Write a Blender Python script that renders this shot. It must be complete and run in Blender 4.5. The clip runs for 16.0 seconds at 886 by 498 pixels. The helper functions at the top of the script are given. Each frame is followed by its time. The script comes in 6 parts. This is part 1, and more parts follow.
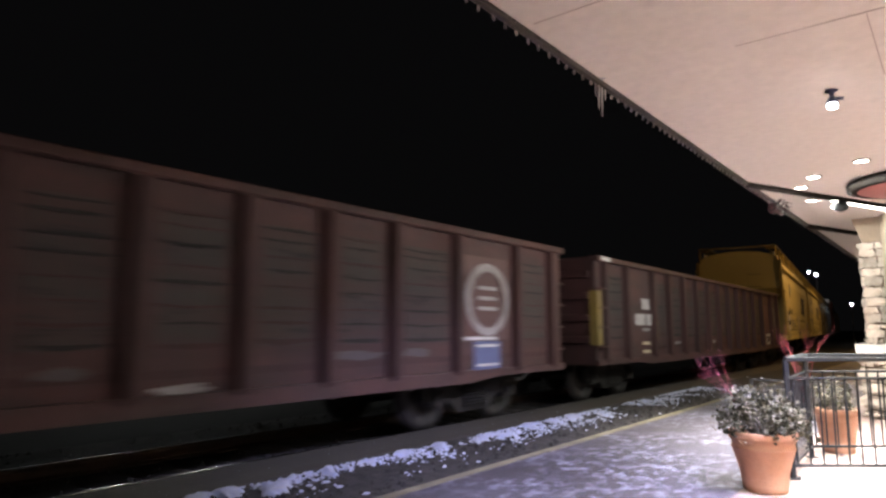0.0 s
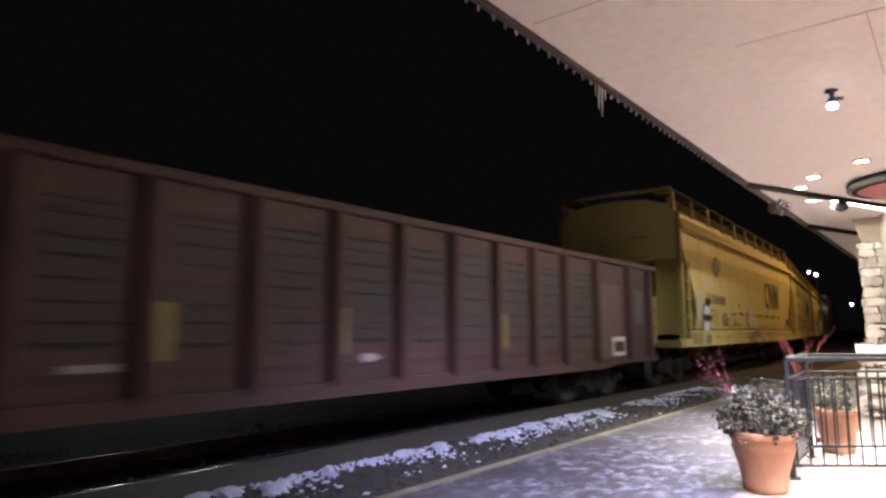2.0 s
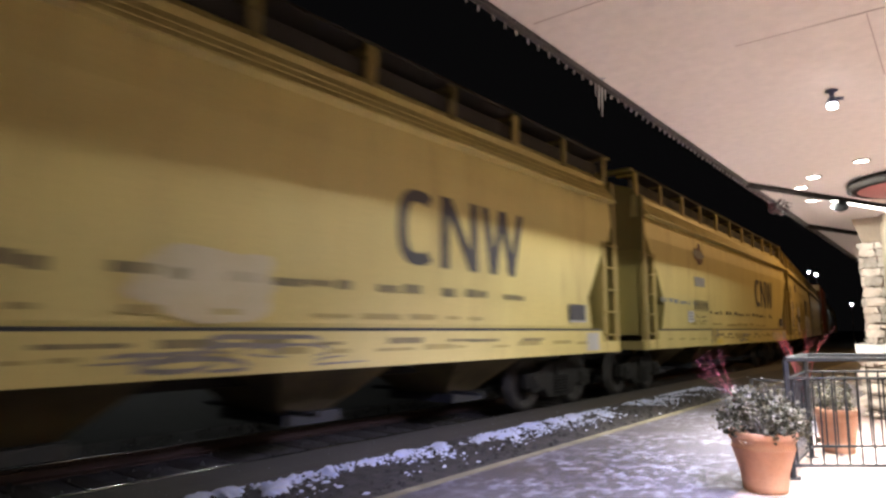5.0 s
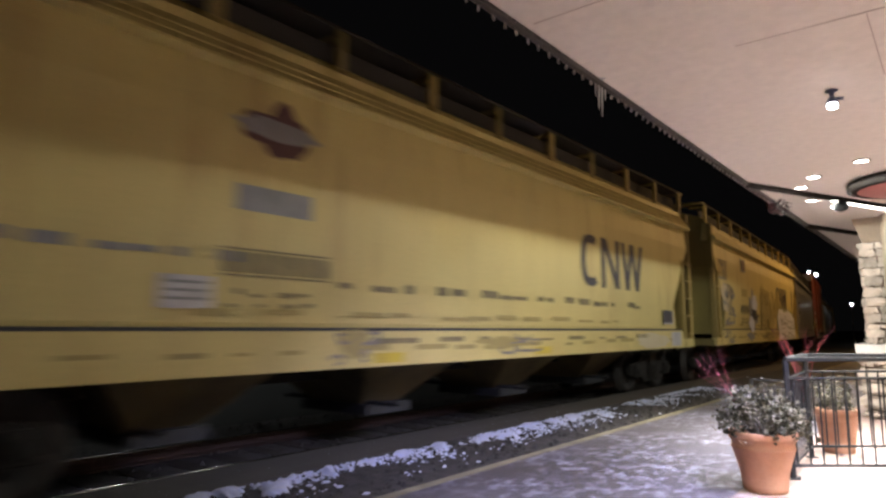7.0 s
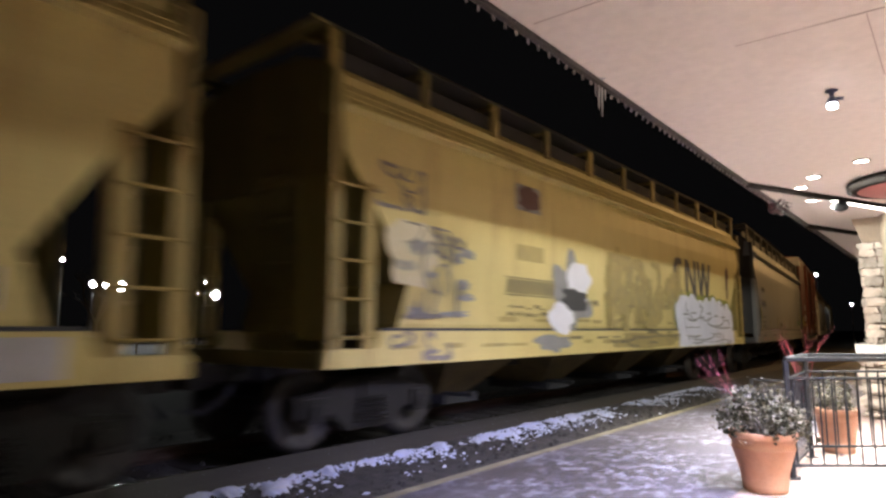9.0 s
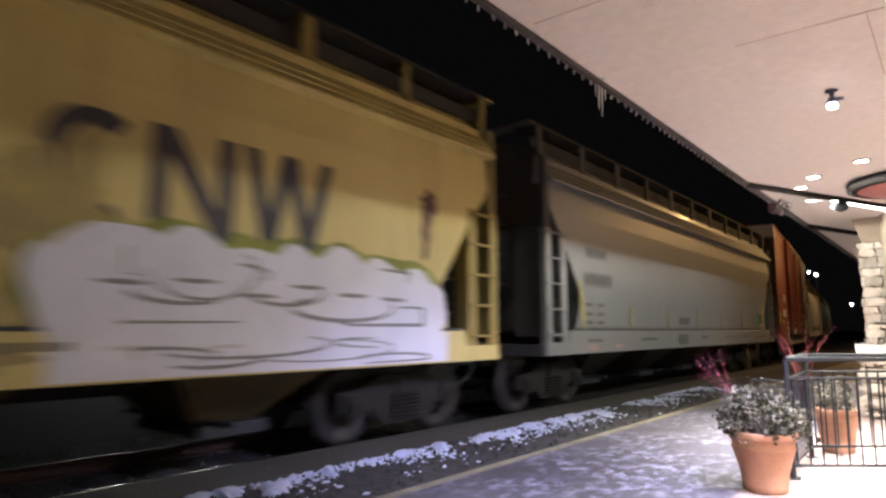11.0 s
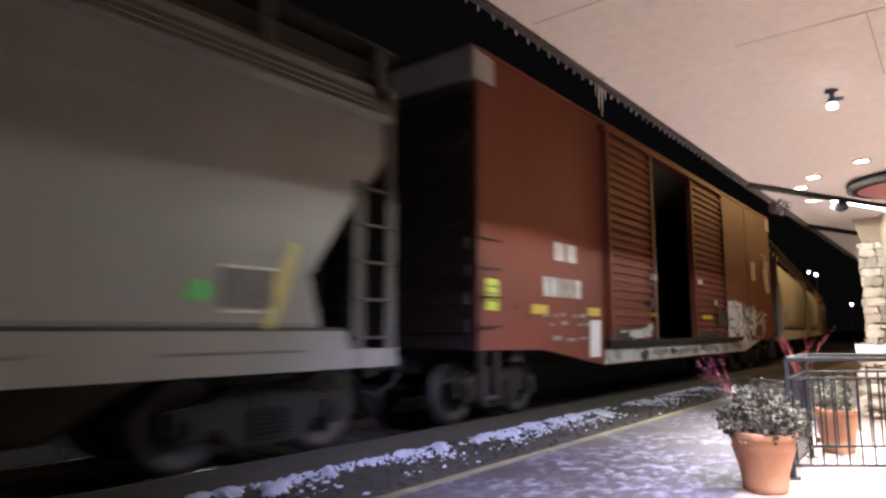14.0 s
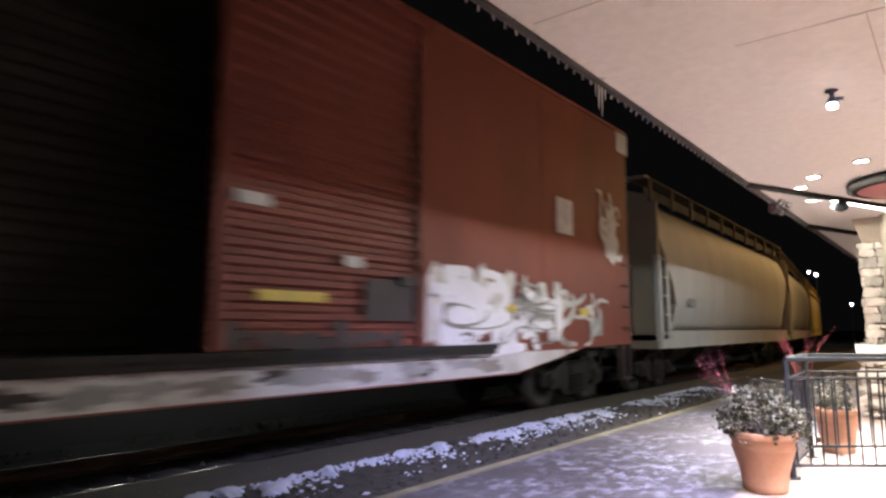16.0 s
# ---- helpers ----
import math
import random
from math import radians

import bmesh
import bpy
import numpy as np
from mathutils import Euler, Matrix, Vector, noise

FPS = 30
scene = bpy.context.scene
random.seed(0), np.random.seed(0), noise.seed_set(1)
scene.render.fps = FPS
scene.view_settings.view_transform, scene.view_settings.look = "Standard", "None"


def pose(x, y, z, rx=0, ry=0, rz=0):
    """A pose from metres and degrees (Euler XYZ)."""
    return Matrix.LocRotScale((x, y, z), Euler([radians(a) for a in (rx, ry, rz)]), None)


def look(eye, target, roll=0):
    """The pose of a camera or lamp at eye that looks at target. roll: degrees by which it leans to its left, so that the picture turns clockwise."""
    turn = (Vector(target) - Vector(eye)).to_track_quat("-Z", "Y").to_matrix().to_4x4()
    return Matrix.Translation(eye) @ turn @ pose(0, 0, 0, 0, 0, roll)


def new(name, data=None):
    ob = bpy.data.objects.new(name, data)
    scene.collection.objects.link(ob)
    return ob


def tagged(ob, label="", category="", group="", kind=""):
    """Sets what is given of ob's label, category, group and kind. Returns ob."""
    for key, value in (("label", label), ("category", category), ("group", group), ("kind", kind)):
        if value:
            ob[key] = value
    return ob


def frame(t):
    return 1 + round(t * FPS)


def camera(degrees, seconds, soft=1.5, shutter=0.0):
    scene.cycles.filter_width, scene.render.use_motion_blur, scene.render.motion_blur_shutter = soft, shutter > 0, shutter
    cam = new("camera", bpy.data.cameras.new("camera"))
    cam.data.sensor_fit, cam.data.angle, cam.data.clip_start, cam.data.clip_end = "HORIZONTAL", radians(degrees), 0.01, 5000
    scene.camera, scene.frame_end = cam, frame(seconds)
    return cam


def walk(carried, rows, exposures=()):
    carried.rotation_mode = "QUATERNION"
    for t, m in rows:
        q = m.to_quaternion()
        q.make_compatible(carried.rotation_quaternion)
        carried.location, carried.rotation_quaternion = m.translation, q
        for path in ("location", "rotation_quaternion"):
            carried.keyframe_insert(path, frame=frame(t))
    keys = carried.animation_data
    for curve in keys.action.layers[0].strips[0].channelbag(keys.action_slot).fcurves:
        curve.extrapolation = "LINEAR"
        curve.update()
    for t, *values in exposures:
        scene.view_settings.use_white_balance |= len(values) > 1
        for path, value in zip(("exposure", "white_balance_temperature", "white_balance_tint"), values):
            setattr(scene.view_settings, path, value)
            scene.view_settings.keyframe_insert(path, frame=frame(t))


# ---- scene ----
# ---- camera ----
LENS = 70.0
cam = camera(LENS, 16.0, soft=2.6, shutter=0.9)
EYE = pose(0, 0, 1.30, 97.30, 0, 39.05)
walk(cam, [(0, EYE), (16, EYE)], [(0, 0.0), (6.4, 0.0), (6.5, 0.0), (7.0, -0.33), (8.0, -0.27), (9.0, 0.0), (9.2, 0.0), (16, 0.0)])

# ---- plan, metres: y runs along the track, z = 0 is the platform ----
TRACK_X, RAIL_Z, SPEED = -6.60, -0.05, 6.47
SOFFIT_Z, FASCIA_X, FASCIA_Z = 3.0, -1.77, 2.962


def survey():
    """The track's centre line: straight past the platform, then bending gently to the left."""
    pts, x, y, step = [], TRACK_X, -60.0, 0.25
    while len(pts) < 1400:
        pts.append((x, y))
        h = max(0.0, min(0.112, (y - 19) / 105))
        x, y = x - math.sin(h) * step, y + math.cos(h) * step
    return pts


CENTRE = survey()


def on_track(s):
    k = (s + 60.0) / 0.25
    i = max(0, min(len(CENTRE) - 2, int(k)))
    (xa, ya), (xb, yb) = CENTRE[i], CENTRE[i + 1]
    return Vector((xa + (xb - xa) * (k - i), ya + (yb - ya) * (k - i), 0))


def along_track(bm, poly, stations):
    """Draw a cross-section (offset from the centre line, height) along the track."""
    rings = []
    for s in stations:
        p, d = on_track(s), (on_track(s + 0.1) - on_track(s - 0.1)).normalized()
        rings.append([bm.verts.new((p.x + d.y * u, p.y - d.x * u, z)) for u, z in poly])
    n = len(poly)
    for a, b in zip(rings, rings[1:]):
        for i in range(n):
            bm.faces.new((a[i], a[(i + 1) % n], b[(i + 1) % n], b[i]))
    bm.faces.new(rings[0][::-1]), bm.faces.new(rings[-1])


STATIONS = [-40, 0, 8] + [16 + 2 * i for i in range(10)] + [60, 100, 180, 280]

# ---- world and lights ----
world = bpy.data.worlds.new("night")
scene.world = world
world.use_nodes = True
world.node_tree.nodes["Background"].inputs[0].default_value = (0.0024, 0.0023, 0.0025, 1)
world.node_tree.nodes["Background"].inputs[1].default_value = 1.0
BEAM_W, SPILL_W, FLOOD_W, SODIUM_W, YARD_W, LOT_W = 660, 114, 1080, 1400, 140, 100
WHITE, SPILL, YARD = (1.0, 0.95, 0.92), (0.97, 1.0, 0.94), (1.0, 0.82, 0.58)
COOL, SODIUM = (0.58, 0.58, 1.0), (1.0, 0.58, 0.22)


def lamp(kind, name, place, target, watts, colour, size=0.1, cone=140, blend=0.12):
    d = bpy.data.lights.new(name, kind)
    d.energy, d.color = watts, colour
    if kind == "AREA":
        d.shape, d.size = "DISK", size
    else:
        d.shadow_soft_size = size
    if kind == "SPOT":
        d.spot_size, d.spot_blend = radians(cone), blend
    ob = new(name, d)
    ob.matrix_world = look(place, target)
    return ob


# ---- materials ----
def material(name, colour, rough=0.6, metal=0.0, second=None, scale=3.0, amount=0.5, stretch=(1, 1, 1), fine=40.0,
             bump=0.15, spots=None, spot_scale=1.2, spot_cut=0.6, island=0.0, spec=0.5, spot_soft=0.12, spot_fade=0.0):
    """Two tones at a large scale, fine grain, relief, and stains or wear with a shape of their own."""
    m = bpy.data.materials.new(name)
    m.use_nodes = True
    nt = m.node_tree
    N, K = nt.nodes, nt.links
    b = N["Principled BSDF"]
    co = N.new("ShaderNodeTexCoord")
    mp = N.new("ShaderNodeMapping")
    mp.inputs["Scale"].default_value = stretch
    K.new(co.outputs["Object"], mp.inputs["Vector"])
    big = N.new("ShaderNodeTexNoise")
    big.inputs["Scale"].default_value, big.inputs["Detail"].default_value = scale, 6
    K.new(mp.outputs[0], big.inputs["Vector"])
    small = N.new("ShaderNodeTexNoise")
    small.inputs["Scale"].default_value, small.inputs["Detail"].default_value = fine, 4
    K.new(co.outputs["Object"], small.inputs["Vector"])
    ramp = N.new("ShaderNodeMapRange")
    ramp.inputs["From Min"].default_value, ramp.inputs["From Max"].default_value = 0.35, 0.7
    ramp.inputs["To Max"].default_value = amount
    K.new(big.outputs[0], ramp.inputs["Value"])
    second = second or tuple(c * 0.6 for c in colour)
    mix = N.new("ShaderNodeMixRGB")
    mix.inputs[1].default_value, mix.inputs[2].default_value = (*colour, 1), (*second, 1)
    K.new(ramp.outputs[0], mix.inputs[0])
    out = mix.outputs[0]
    if spots:
        sp = N.new("ShaderNodeTexNoise")
        sp.inputs["Scale"].default_value, sp.inputs["Detail"].default_value = spot_scale, 8
        sp.inputs["Roughness"].default_value = 0.65
        K.new(mp.outputs[0], sp.inputs["Vector"])
        sr = N.new("ShaderNodeMapRange")
        sr.inputs["From Min"].default_value, sr.inputs["From Max"].default_value = spot_cut, spot_cut + spot_soft
        K.new(sp.outputs[0], sr.inputs["Value"])
        sm = N.new("ShaderNodeMixRGB")
        sm.inputs[2].default_value = (*spots, 1)
        K.new(out, sm.inputs[1])
        if spot_fade:
            wide = N.new("ShaderNodeTexNoise")
            wide.inputs["Scale"].default_value, wide.inputs["Detail"].default_value = spot_fade, 3
            K.new(co.outputs["Object"], wide.inputs["Vector"])
            wr = N.new("ShaderNodeMapRange")
            wr.inputs["From Min"].default_value, wr.inputs["From Max"].default_value = 0.36, 0.58
            K.new(wide.outputs[0], wr.inputs["Value"])
            mu = N.new("ShaderNodeMath")
            mu.operation = "MULTIPLY"
            K.new(sr.outputs[0], mu.inputs[0])
            K.new(wr.outputs[0], mu.inputs[1])
            K.new(mu.outputs[0], sm.inputs[0])
        else:
            K.new(sr.outputs[0], sm.inputs[0])
        out = sm.outputs[0]
    grain = N.new("ShaderNodeMixRGB")
    grain.blend_type = "MULTIPLY"
    grain.inputs[0].default_value = 0.35
    gr = N.new("ShaderNodeMapRange")
    gr.inputs["To Min"].default_value, gr.inputs["To Max"].default_value = 0.55, 1.35
    K.new(small.outputs[0], gr.inputs["Value"])
    K.new(out, grain.inputs[1])
    K.new(gr.outputs[0], grain.inputs[2])
    out = grain.outputs[0]
    if island:
        info = N.new("ShaderNodeObjectInfo")
        hs = N.new("ShaderNodeHueSaturation")
        rr = N.new("ShaderNodeMapRange")
        rr.inputs["To Min"].default_value, rr.inputs["To Max"].default_value = 1 - island, 1 + island
        K.new(info.outputs["Random"], rr.inputs["Value"])
        K.new(rr.outputs[0], hs.inputs["Value"])
        K.new(out, hs.inputs["Color"])
        out = hs.outputs[0]
    K.new(out, b.inputs["Base Color"])
    rg = N.new("ShaderNodeMapRange")
    rg.inputs["To Min"].default_value, rg.inputs["To Max"].default_value = max(0.02, rough - 0.12), min(1, rough + 0.15)
    K.new(small.outputs[0], rg.inputs["Value"])
    K.new(rg.outputs[0], b.inputs["Roughness"])
    b.inputs["Metallic"].default_value = metal
    b.inputs["Specular IOR Level"].default_value = spec
    if bump:
        bn = N.new("ShaderNodeBump")
        bn.inputs["Strength"].default_value, bn.inputs["Distance"].default_value = bump, 0.02
        K.new(small.outputs[0], bn.inputs["Height"])
        K.new(bn.outputs[0], b.inputs["Normal"])
    return m


def glow(name, colour, strength):
    m = bpy.data.materials.new(name)
    m.use_nodes = True
    b = m.node_tree.nodes["Principled BSDF"]
    b.inputs["Base Color"].default_value = (0.8, 0.8, 0.8, 1)
    b.inputs["Emission Color"].default_value = (*colour, 1)
    b.inputs["Emission Strength"].default_value = strength
    return m


STREAK = (0.35, 0.9, 0.12)
M_YELLOW = material("yellow_paint", (0.60, 0.50, 0.195), 0.5, 0, (0.49, 0.39, 0.155), 1.6, 0.6, STREAK, 25, 0.06, (0.40, 0.29, 0.12), 2.6, 0.55, spot_soft=0.2, spec=0.35)
M_YELLOW_WORN = material("worn_yellow_paint", (0.36, 0.265, 0.075), 0.6, 0, (0.20, 0.15, 0.05), 3, 0.7, STREAK, 25, 0.1)
M_OLIVE = material("olive_marker_paint", (0.27, 0.29, 0.04), 0.6, 0, (0.08, 0.09, 0.03), 6, 0.7)
# Darker car paints for ends and fittings; on slope sheets they imitate shade.
M_YELLOW_DARK = material("dark_yellow_paint", (0.27, 0.21, 0.065), 0.65, 0, (0.13, 0.10, 0.04), 2, 0.8, STREAK, 25, 0.1)
M_GREY = material("grey_paint", (0.225, 0.225, 0.222), 0.44, 0, (0.185, 0.182, 0.176), 1.4, 0.5, STREAK, 25, 0.05, (0.17, 0.155, 0.13), 1.6, 0.60, spot_soft=0.25)
M_GREY.node_tree.nodes["Principled BSDF"].inputs["Coat Weight"].default_value = 0.04
M_GREY.node_tree.nodes["Principled BSDF"].inputs["Coat Roughness"].default_value = 0.10
M_GREY_DARK = material("dark_grey_paint", (0.08, 0.078, 0.075), 0.7, 0, (0.045, 0.043, 0.04), 2, 0.7, STREAK, 25, 0.1)
M_BLACK_BROWN = material("black_brown_paint", (0.055, 0.043, 0.030), 0.75, 0, (0.025, 0.02, 0.016), 2, 0.8, STREAK, 25, 0.12)
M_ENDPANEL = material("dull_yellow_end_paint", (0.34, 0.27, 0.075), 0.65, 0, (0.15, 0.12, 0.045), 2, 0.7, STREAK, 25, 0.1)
M_BAY = material("dark_ochre_paint", (0.13, 0.095, 0.035), 0.7, 0, (0.05, 0.04, 0.022), 2.5, 0.9, (1, 1, 0.4), 25, 0.12)
M_GREYMARK = material("dark_grey_marking", (0.085, 0.083, 0.08), 0.6, 0, (0.16, 0.158, 0.15), 5, 0.8)
M_STENCIL = material("dark_stencil_paint", (0.15, 0.125, 0.07), 0.6, 0, (0.30, 0.24, 0.10), 7, 0.9)
M_SCRAWL = material("purple_grey_marker_paint", (0.15, 0.135, 0.125), 0.55, 0, (0.28, 0.25, 0.22), 5, 0.8)
M_GREEN = material("bright_green_sticker", (0.07, 0.50, 0.10), 0.45)
M_TAN = material("tan_paint", (0.39, 0.40, 0.41), 0.62, 0, (0.30, 0.275, 0.235), 1.4, 0.6, STREAK, 25, 0.05, (0.23, 0.18, 0.13), 1.6, 0.62)
M_TAN_DARK = material("dark_tan_paint", (0.22, 0.19, 0.15), 0.6, 0, (0.11, 0.09, 0.07), 2, 0.7, STREAK, 25, 0.1)
M_OXIDE = material("oxide_red_paint", (0.068, 0.024, 0.023), 0.7, 0, (0.034, 0.017, 0.017), 2.6, 0.9, (1, 0.35, 1.6), 30, 0.12, (0.072, 0.043, 0.042), 3.4, 0.60, spot_soft=0.2)
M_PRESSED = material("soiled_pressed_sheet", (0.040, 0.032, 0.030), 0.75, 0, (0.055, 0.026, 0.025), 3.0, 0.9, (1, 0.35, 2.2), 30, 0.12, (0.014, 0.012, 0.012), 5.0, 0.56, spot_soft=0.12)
# Black for strips that imitate the shade under the panel creases.
M_CREASE = material("black_crease_shade", (0.011, 0.009, 0.009), 0.8, 0, (0.02, 0.014, 0.013), 4, 0.8)
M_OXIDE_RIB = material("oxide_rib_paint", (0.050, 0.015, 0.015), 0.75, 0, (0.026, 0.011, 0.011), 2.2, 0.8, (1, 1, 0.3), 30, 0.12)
M_BOX = material("boxcar_red_paint", (0.185, 0.047, 0.034), 0.55, 0, (0.118, 0.035, 0.027), 0.9, 0.7, (1, 1, 0.4), 30, 0.06, (0.16, 0.05, 0.038), 2.0, 0.62, spec=0.25)
M_BOX_DARK = material("dark_boxcar_tone", (0.045, 0.03, 0.03), 0.7, 0, (0.02, 0.015, 0.015), 2, 0.8)
M_BOX_IN = material("boxcar_lining", (0.17, 0.16, 0.14), 0.8, 0, (0.10, 0.092, 0.08), 2, 0.8, (1, 0.3, 1))
M_POST = material("grey_brown_worn_steel", (0.12, 0.105, 0.095), 0.6, 0.1, (0.10, 0.075, 0.06), 1.5, 0.8, STREAK, 30, 0.1)
M_SILVER = material("worn_white_sill", (0.52, 0.52, 0.54), 0.55, 0, (0.30, 0.28, 0.27), 1.4, 0.8, (1, 1, 1), 30, 0.1, (0.12, 0.09, 0.08), 1.5, 0.56)
M_WHITE = material("white_marking_paint", (0.60, 0.59, 0.60), 0.6, 0, (0.36, 0.34, 0.34), 5, 0.9)
M_RING = material("faded_ring_paint", (0.34, 0.32, 0.33), 0.65, 0, (0.20, 0.17, 0.17), 4, 0.9)
M_MUSTARD = material("dull_mustard_paint", (0.21, 0.145, 0.035), 0.6, 0, (0.12, 0.085, 0.028), 5, 0.8)
M_DUSK = material("dusty_mauve_patch", (0.075, 0.062, 0.068), 0.65, 0, (0.06, 0.05, 0.055), 4, 0.8)
M_LILAC = material("pale_graffiti_paint", (0.72, 0.72, 0.80), 0.5, 0, (0.52, 0.52, 0.60), 2.0, 0.5)
M_BLUE = material("blue_marking_paint", (0.10, 0.12, 0.24), 0.6)
M_BLACK = material("black_marking_paint", (0.03, 0.03, 0.035), 0.6)
M_INK = material("navy_lettering", (0.035, 0.035, 0.05), 0.6, 0, (0.07, 0.06, 0.06), 4, 0.7)
M_FADED = material("faded_marking", (0.40, 0.31, 0.10), 0.6, 0, (0.28, 0.23, 0.10), 5, 0.8)
M_PALE = material("pale_patch_paint", (0.56, 0.50, 0.36), 0.55, 0, (0.50, 0.42, 0.22), 3, 0.6)
M_FADED_GREY = material("faded_grey_marking", (0.20, 0.20, 0.20), 0.6, 0, (0.28, 0.28, 0.28), 5, 0.8)
M_LIME = material("lime_reflective_tape", (0.55, 0.65, 0.04), 0.35)
M_AMBER = material("amber_reflective_tape", (0.60, 0.46, 0.03), 0.35, 0, (0.35, 0.25, 0.05), 6, 0.7)
M_REDMARK = material("red_marking_paint", (0.10, 0.042, 0.042), 0.6)
M_TRUCK = material("cast_steel_grime", (0.020, 0.018, 0.016), 0.8, 0.0, (0.024, 0.021, 0.019), 6, 0.8, fine=60, bump=0.25, spec=0.25)
M_SCREEN = material("dark_roof_screen", (0.030, 0.026, 0.023), 0.8, 0, (0.014, 0.012, 0.011), 2.5, 0.9, (1, 0.3, 1), 60, 0.2)
M_WHEEL = material("wheel_steel", (0.018, 0.016, 0.015), 0.65, 0.2, (0.05, 0.04, 0.035), 6, 0.7)
M_RAIL = material("rusty_rail", (0.09, 0.055, 0.04), 0.7, 0.4)
M_RAILTOP = material("polished_rail_head", (0.50, 0.50, 0.50), 0.14, 1.0, fine=2.2, bump=0.0)
M_TIE = material("tarred_tie", (0.045, 0.036, 0.03), 0.85, 0, None, 4, 0.7, (1, 1, 1), 30, 0.3)
M_BALLAST = material("ballast", (0.075, 0.068, 0.065), 0.9, 0, (0.04, 0.037, 0.035), 8, 0.8, fine=25, bump=0.6)
M_EDGE = material("platform_edge_timber", (0.080, 0.070, 0.060), 0.8, 0, (0.048, 0.042, 0.037), 1.5, 0.8, (1, 0.15, 1), 20, 0.2)
M_GRAVEL = material("gravel", (0.060, 0.053, 0.05), 0.9, 0, (0.02, 0.018, 0.017), 9, 0.9, fine=35, bump=0.7)
# The frost spots' blue carries the cool lamp's cast in the colour.
M_ASPHALT = material("frosted_asphalt", (0.060, 0.051, 0.052), 0.46, 0, (0.11, 0.10, 0.12), 0.8, 0.9, (1, 0.6, 1), 45, 0.4, (0.47, 0.47, 0.60), 8.5, 0.47, spot_soft=0.27, spot_fade=1.1)
M_PAVER = material("reddish_pavers", (0.265, 0.195, 0.168), 0.6, 0, (0.365, 0.285, 0.255), 1.5, 0.8, (1, 1, 1), 30, 0.2, (0.52, 0.47, 0.46), 1.6, 0.56)
M_LINE = material("yellow_line_paint", (0.29, 0.26, 0.16), 0.7, 0, (0.14, 0.125, 0.09), 4, 0.9)
# The snow's base colour holds some of the cool lamp's blue light.
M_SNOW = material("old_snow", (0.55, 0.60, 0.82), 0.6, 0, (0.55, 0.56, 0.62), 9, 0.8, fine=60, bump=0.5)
# The lack of light out there is put into this near-black colour.
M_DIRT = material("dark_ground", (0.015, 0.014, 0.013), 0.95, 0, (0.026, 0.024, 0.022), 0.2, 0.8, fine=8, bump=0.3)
M_SOFFIT = material("soffit_paint", (0.67, 0.62, 0.56), 0.65, 0, (0.63, 0.575, 0.52), 0.7, 0.6, (1, 1, 1), 12, 0.03, (0.58, 0.52, 0.46), 0.9, 0.62, spot_soft=0.2)
M_JOINT = material("soffit_joint", (0.44, 0.37, 0.33), 0.8)
M_FASCIA = material("dark_bronze_fascia", (0.030, 0.027, 0.026), 0.55, 0.2, (0.02, 0.018, 0.017), 3, 0.6)
M_BULB = material("frosted_bulb", (0.26, 0.25, 0.25), 0.25)
M_ICE = material("ice", (0.40, 0.40, 0.42), 0.15, 0, (0.28, 0.28, 0.30), 12, 0.5)
M_STONE = material("split_limestone", (0.62, 0.55, 0.47), 0.85, 0, (0.40, 0.33, 0.26), 4, 0.8, fine=24, bump=1.0, island=0.32)
M_CAPITAL = material("beige_capital_plaster", (0.34, 0.27, 0.20), 0.85, 0, (0.25, 0.20, 0.15), 4, 0.7, fine=40, bump=0.3)
M_CAPSTONE = material("pale_cap_stone", (0.66, 0.62, 0.58), 0.8, 0, (0.55, 0.51, 0.47), 5, 0.6, fine=40, bump=0.3)
M_MORTAR = material("mortar", (0.13, 0.095, 0.07), 0.9)
M_SPOUT = material("tan_downspout", (0.40, 0.33, 0.24), 0.5)
M_WALL = material("station_wall_stone", (0.42, 0.35, 0.29), 0.85, 0, (0.30, 0.25, 0.2), 3, 0.8)
M_IRON = material("black_iron_paint", (0.016, 0.018, 0.02), 0.55, 0.0, (0.028, 0.028, 0.03), 8, 0.5, spec=0.3)
M_CLAY = material("terracotta", (0.42, 0.20, 0.115), 0.8, 0, (0.50, 0.30, 0.21), 4, 0.7, fine=35, bump=0.15, spots=(0.55, 0.36, 0.28), spot_scale=5, spot_cut=0.62)
M_SOIL = material("soil", (0.03, 0.022, 0.017), 0.95, bump=0.6)
M_LEAF = material("dull_green_leaf", (0.034, 0.037, 0.017), 0.7, 0, (0.085, 0.072, 0.042), 22, 0.9)
M_LEAF_PALE = material("frosted_cream_leaf", (0.27, 0.25, 0.19), 0.7, 0, (0.13, 0.12, 0.085), 30, 0.8)
M_TWIG = material("red_twig", (0.33, 0.075, 0.085), 0.5, 0, (0.24, 0.04, 0.055), 20, 0.6)
M_BARK = material("grey_bark", (0.11, 0.10, 0.08), 0.85, 0, None, 8, 0.8, bump=0.5)
M_HEDGE = material("dark_evergreen", (0.003, 0.004, 0.003), 0.8)
M_REDTRIM = material("red_trim_paint", (0.30, 0.09, 0.08), 0.5, 0, (0.30, 0.09, 0.07), 4, 0.6)
M_GARLAND = material("dark_wreath", (0.014, 0.012, 0.010), 0.9, 0, (0.06, 0.014, 0.016), 25, 0.9)
M_RIM = material("dark_brown_rim", (0.018, 0.014, 0.012), 0.9, 0, (0.012, 0.010, 0.009), 3, 0.6, spec=0.2)
M_BLUEMETAL = material("blue_grey_lamp_metal", (0.08, 0.09, 0.16), 0.35, 0.6)
M_GLOW_WHITE = glow("downlight_glow", (1.0, 0.93, 0.88), 30)
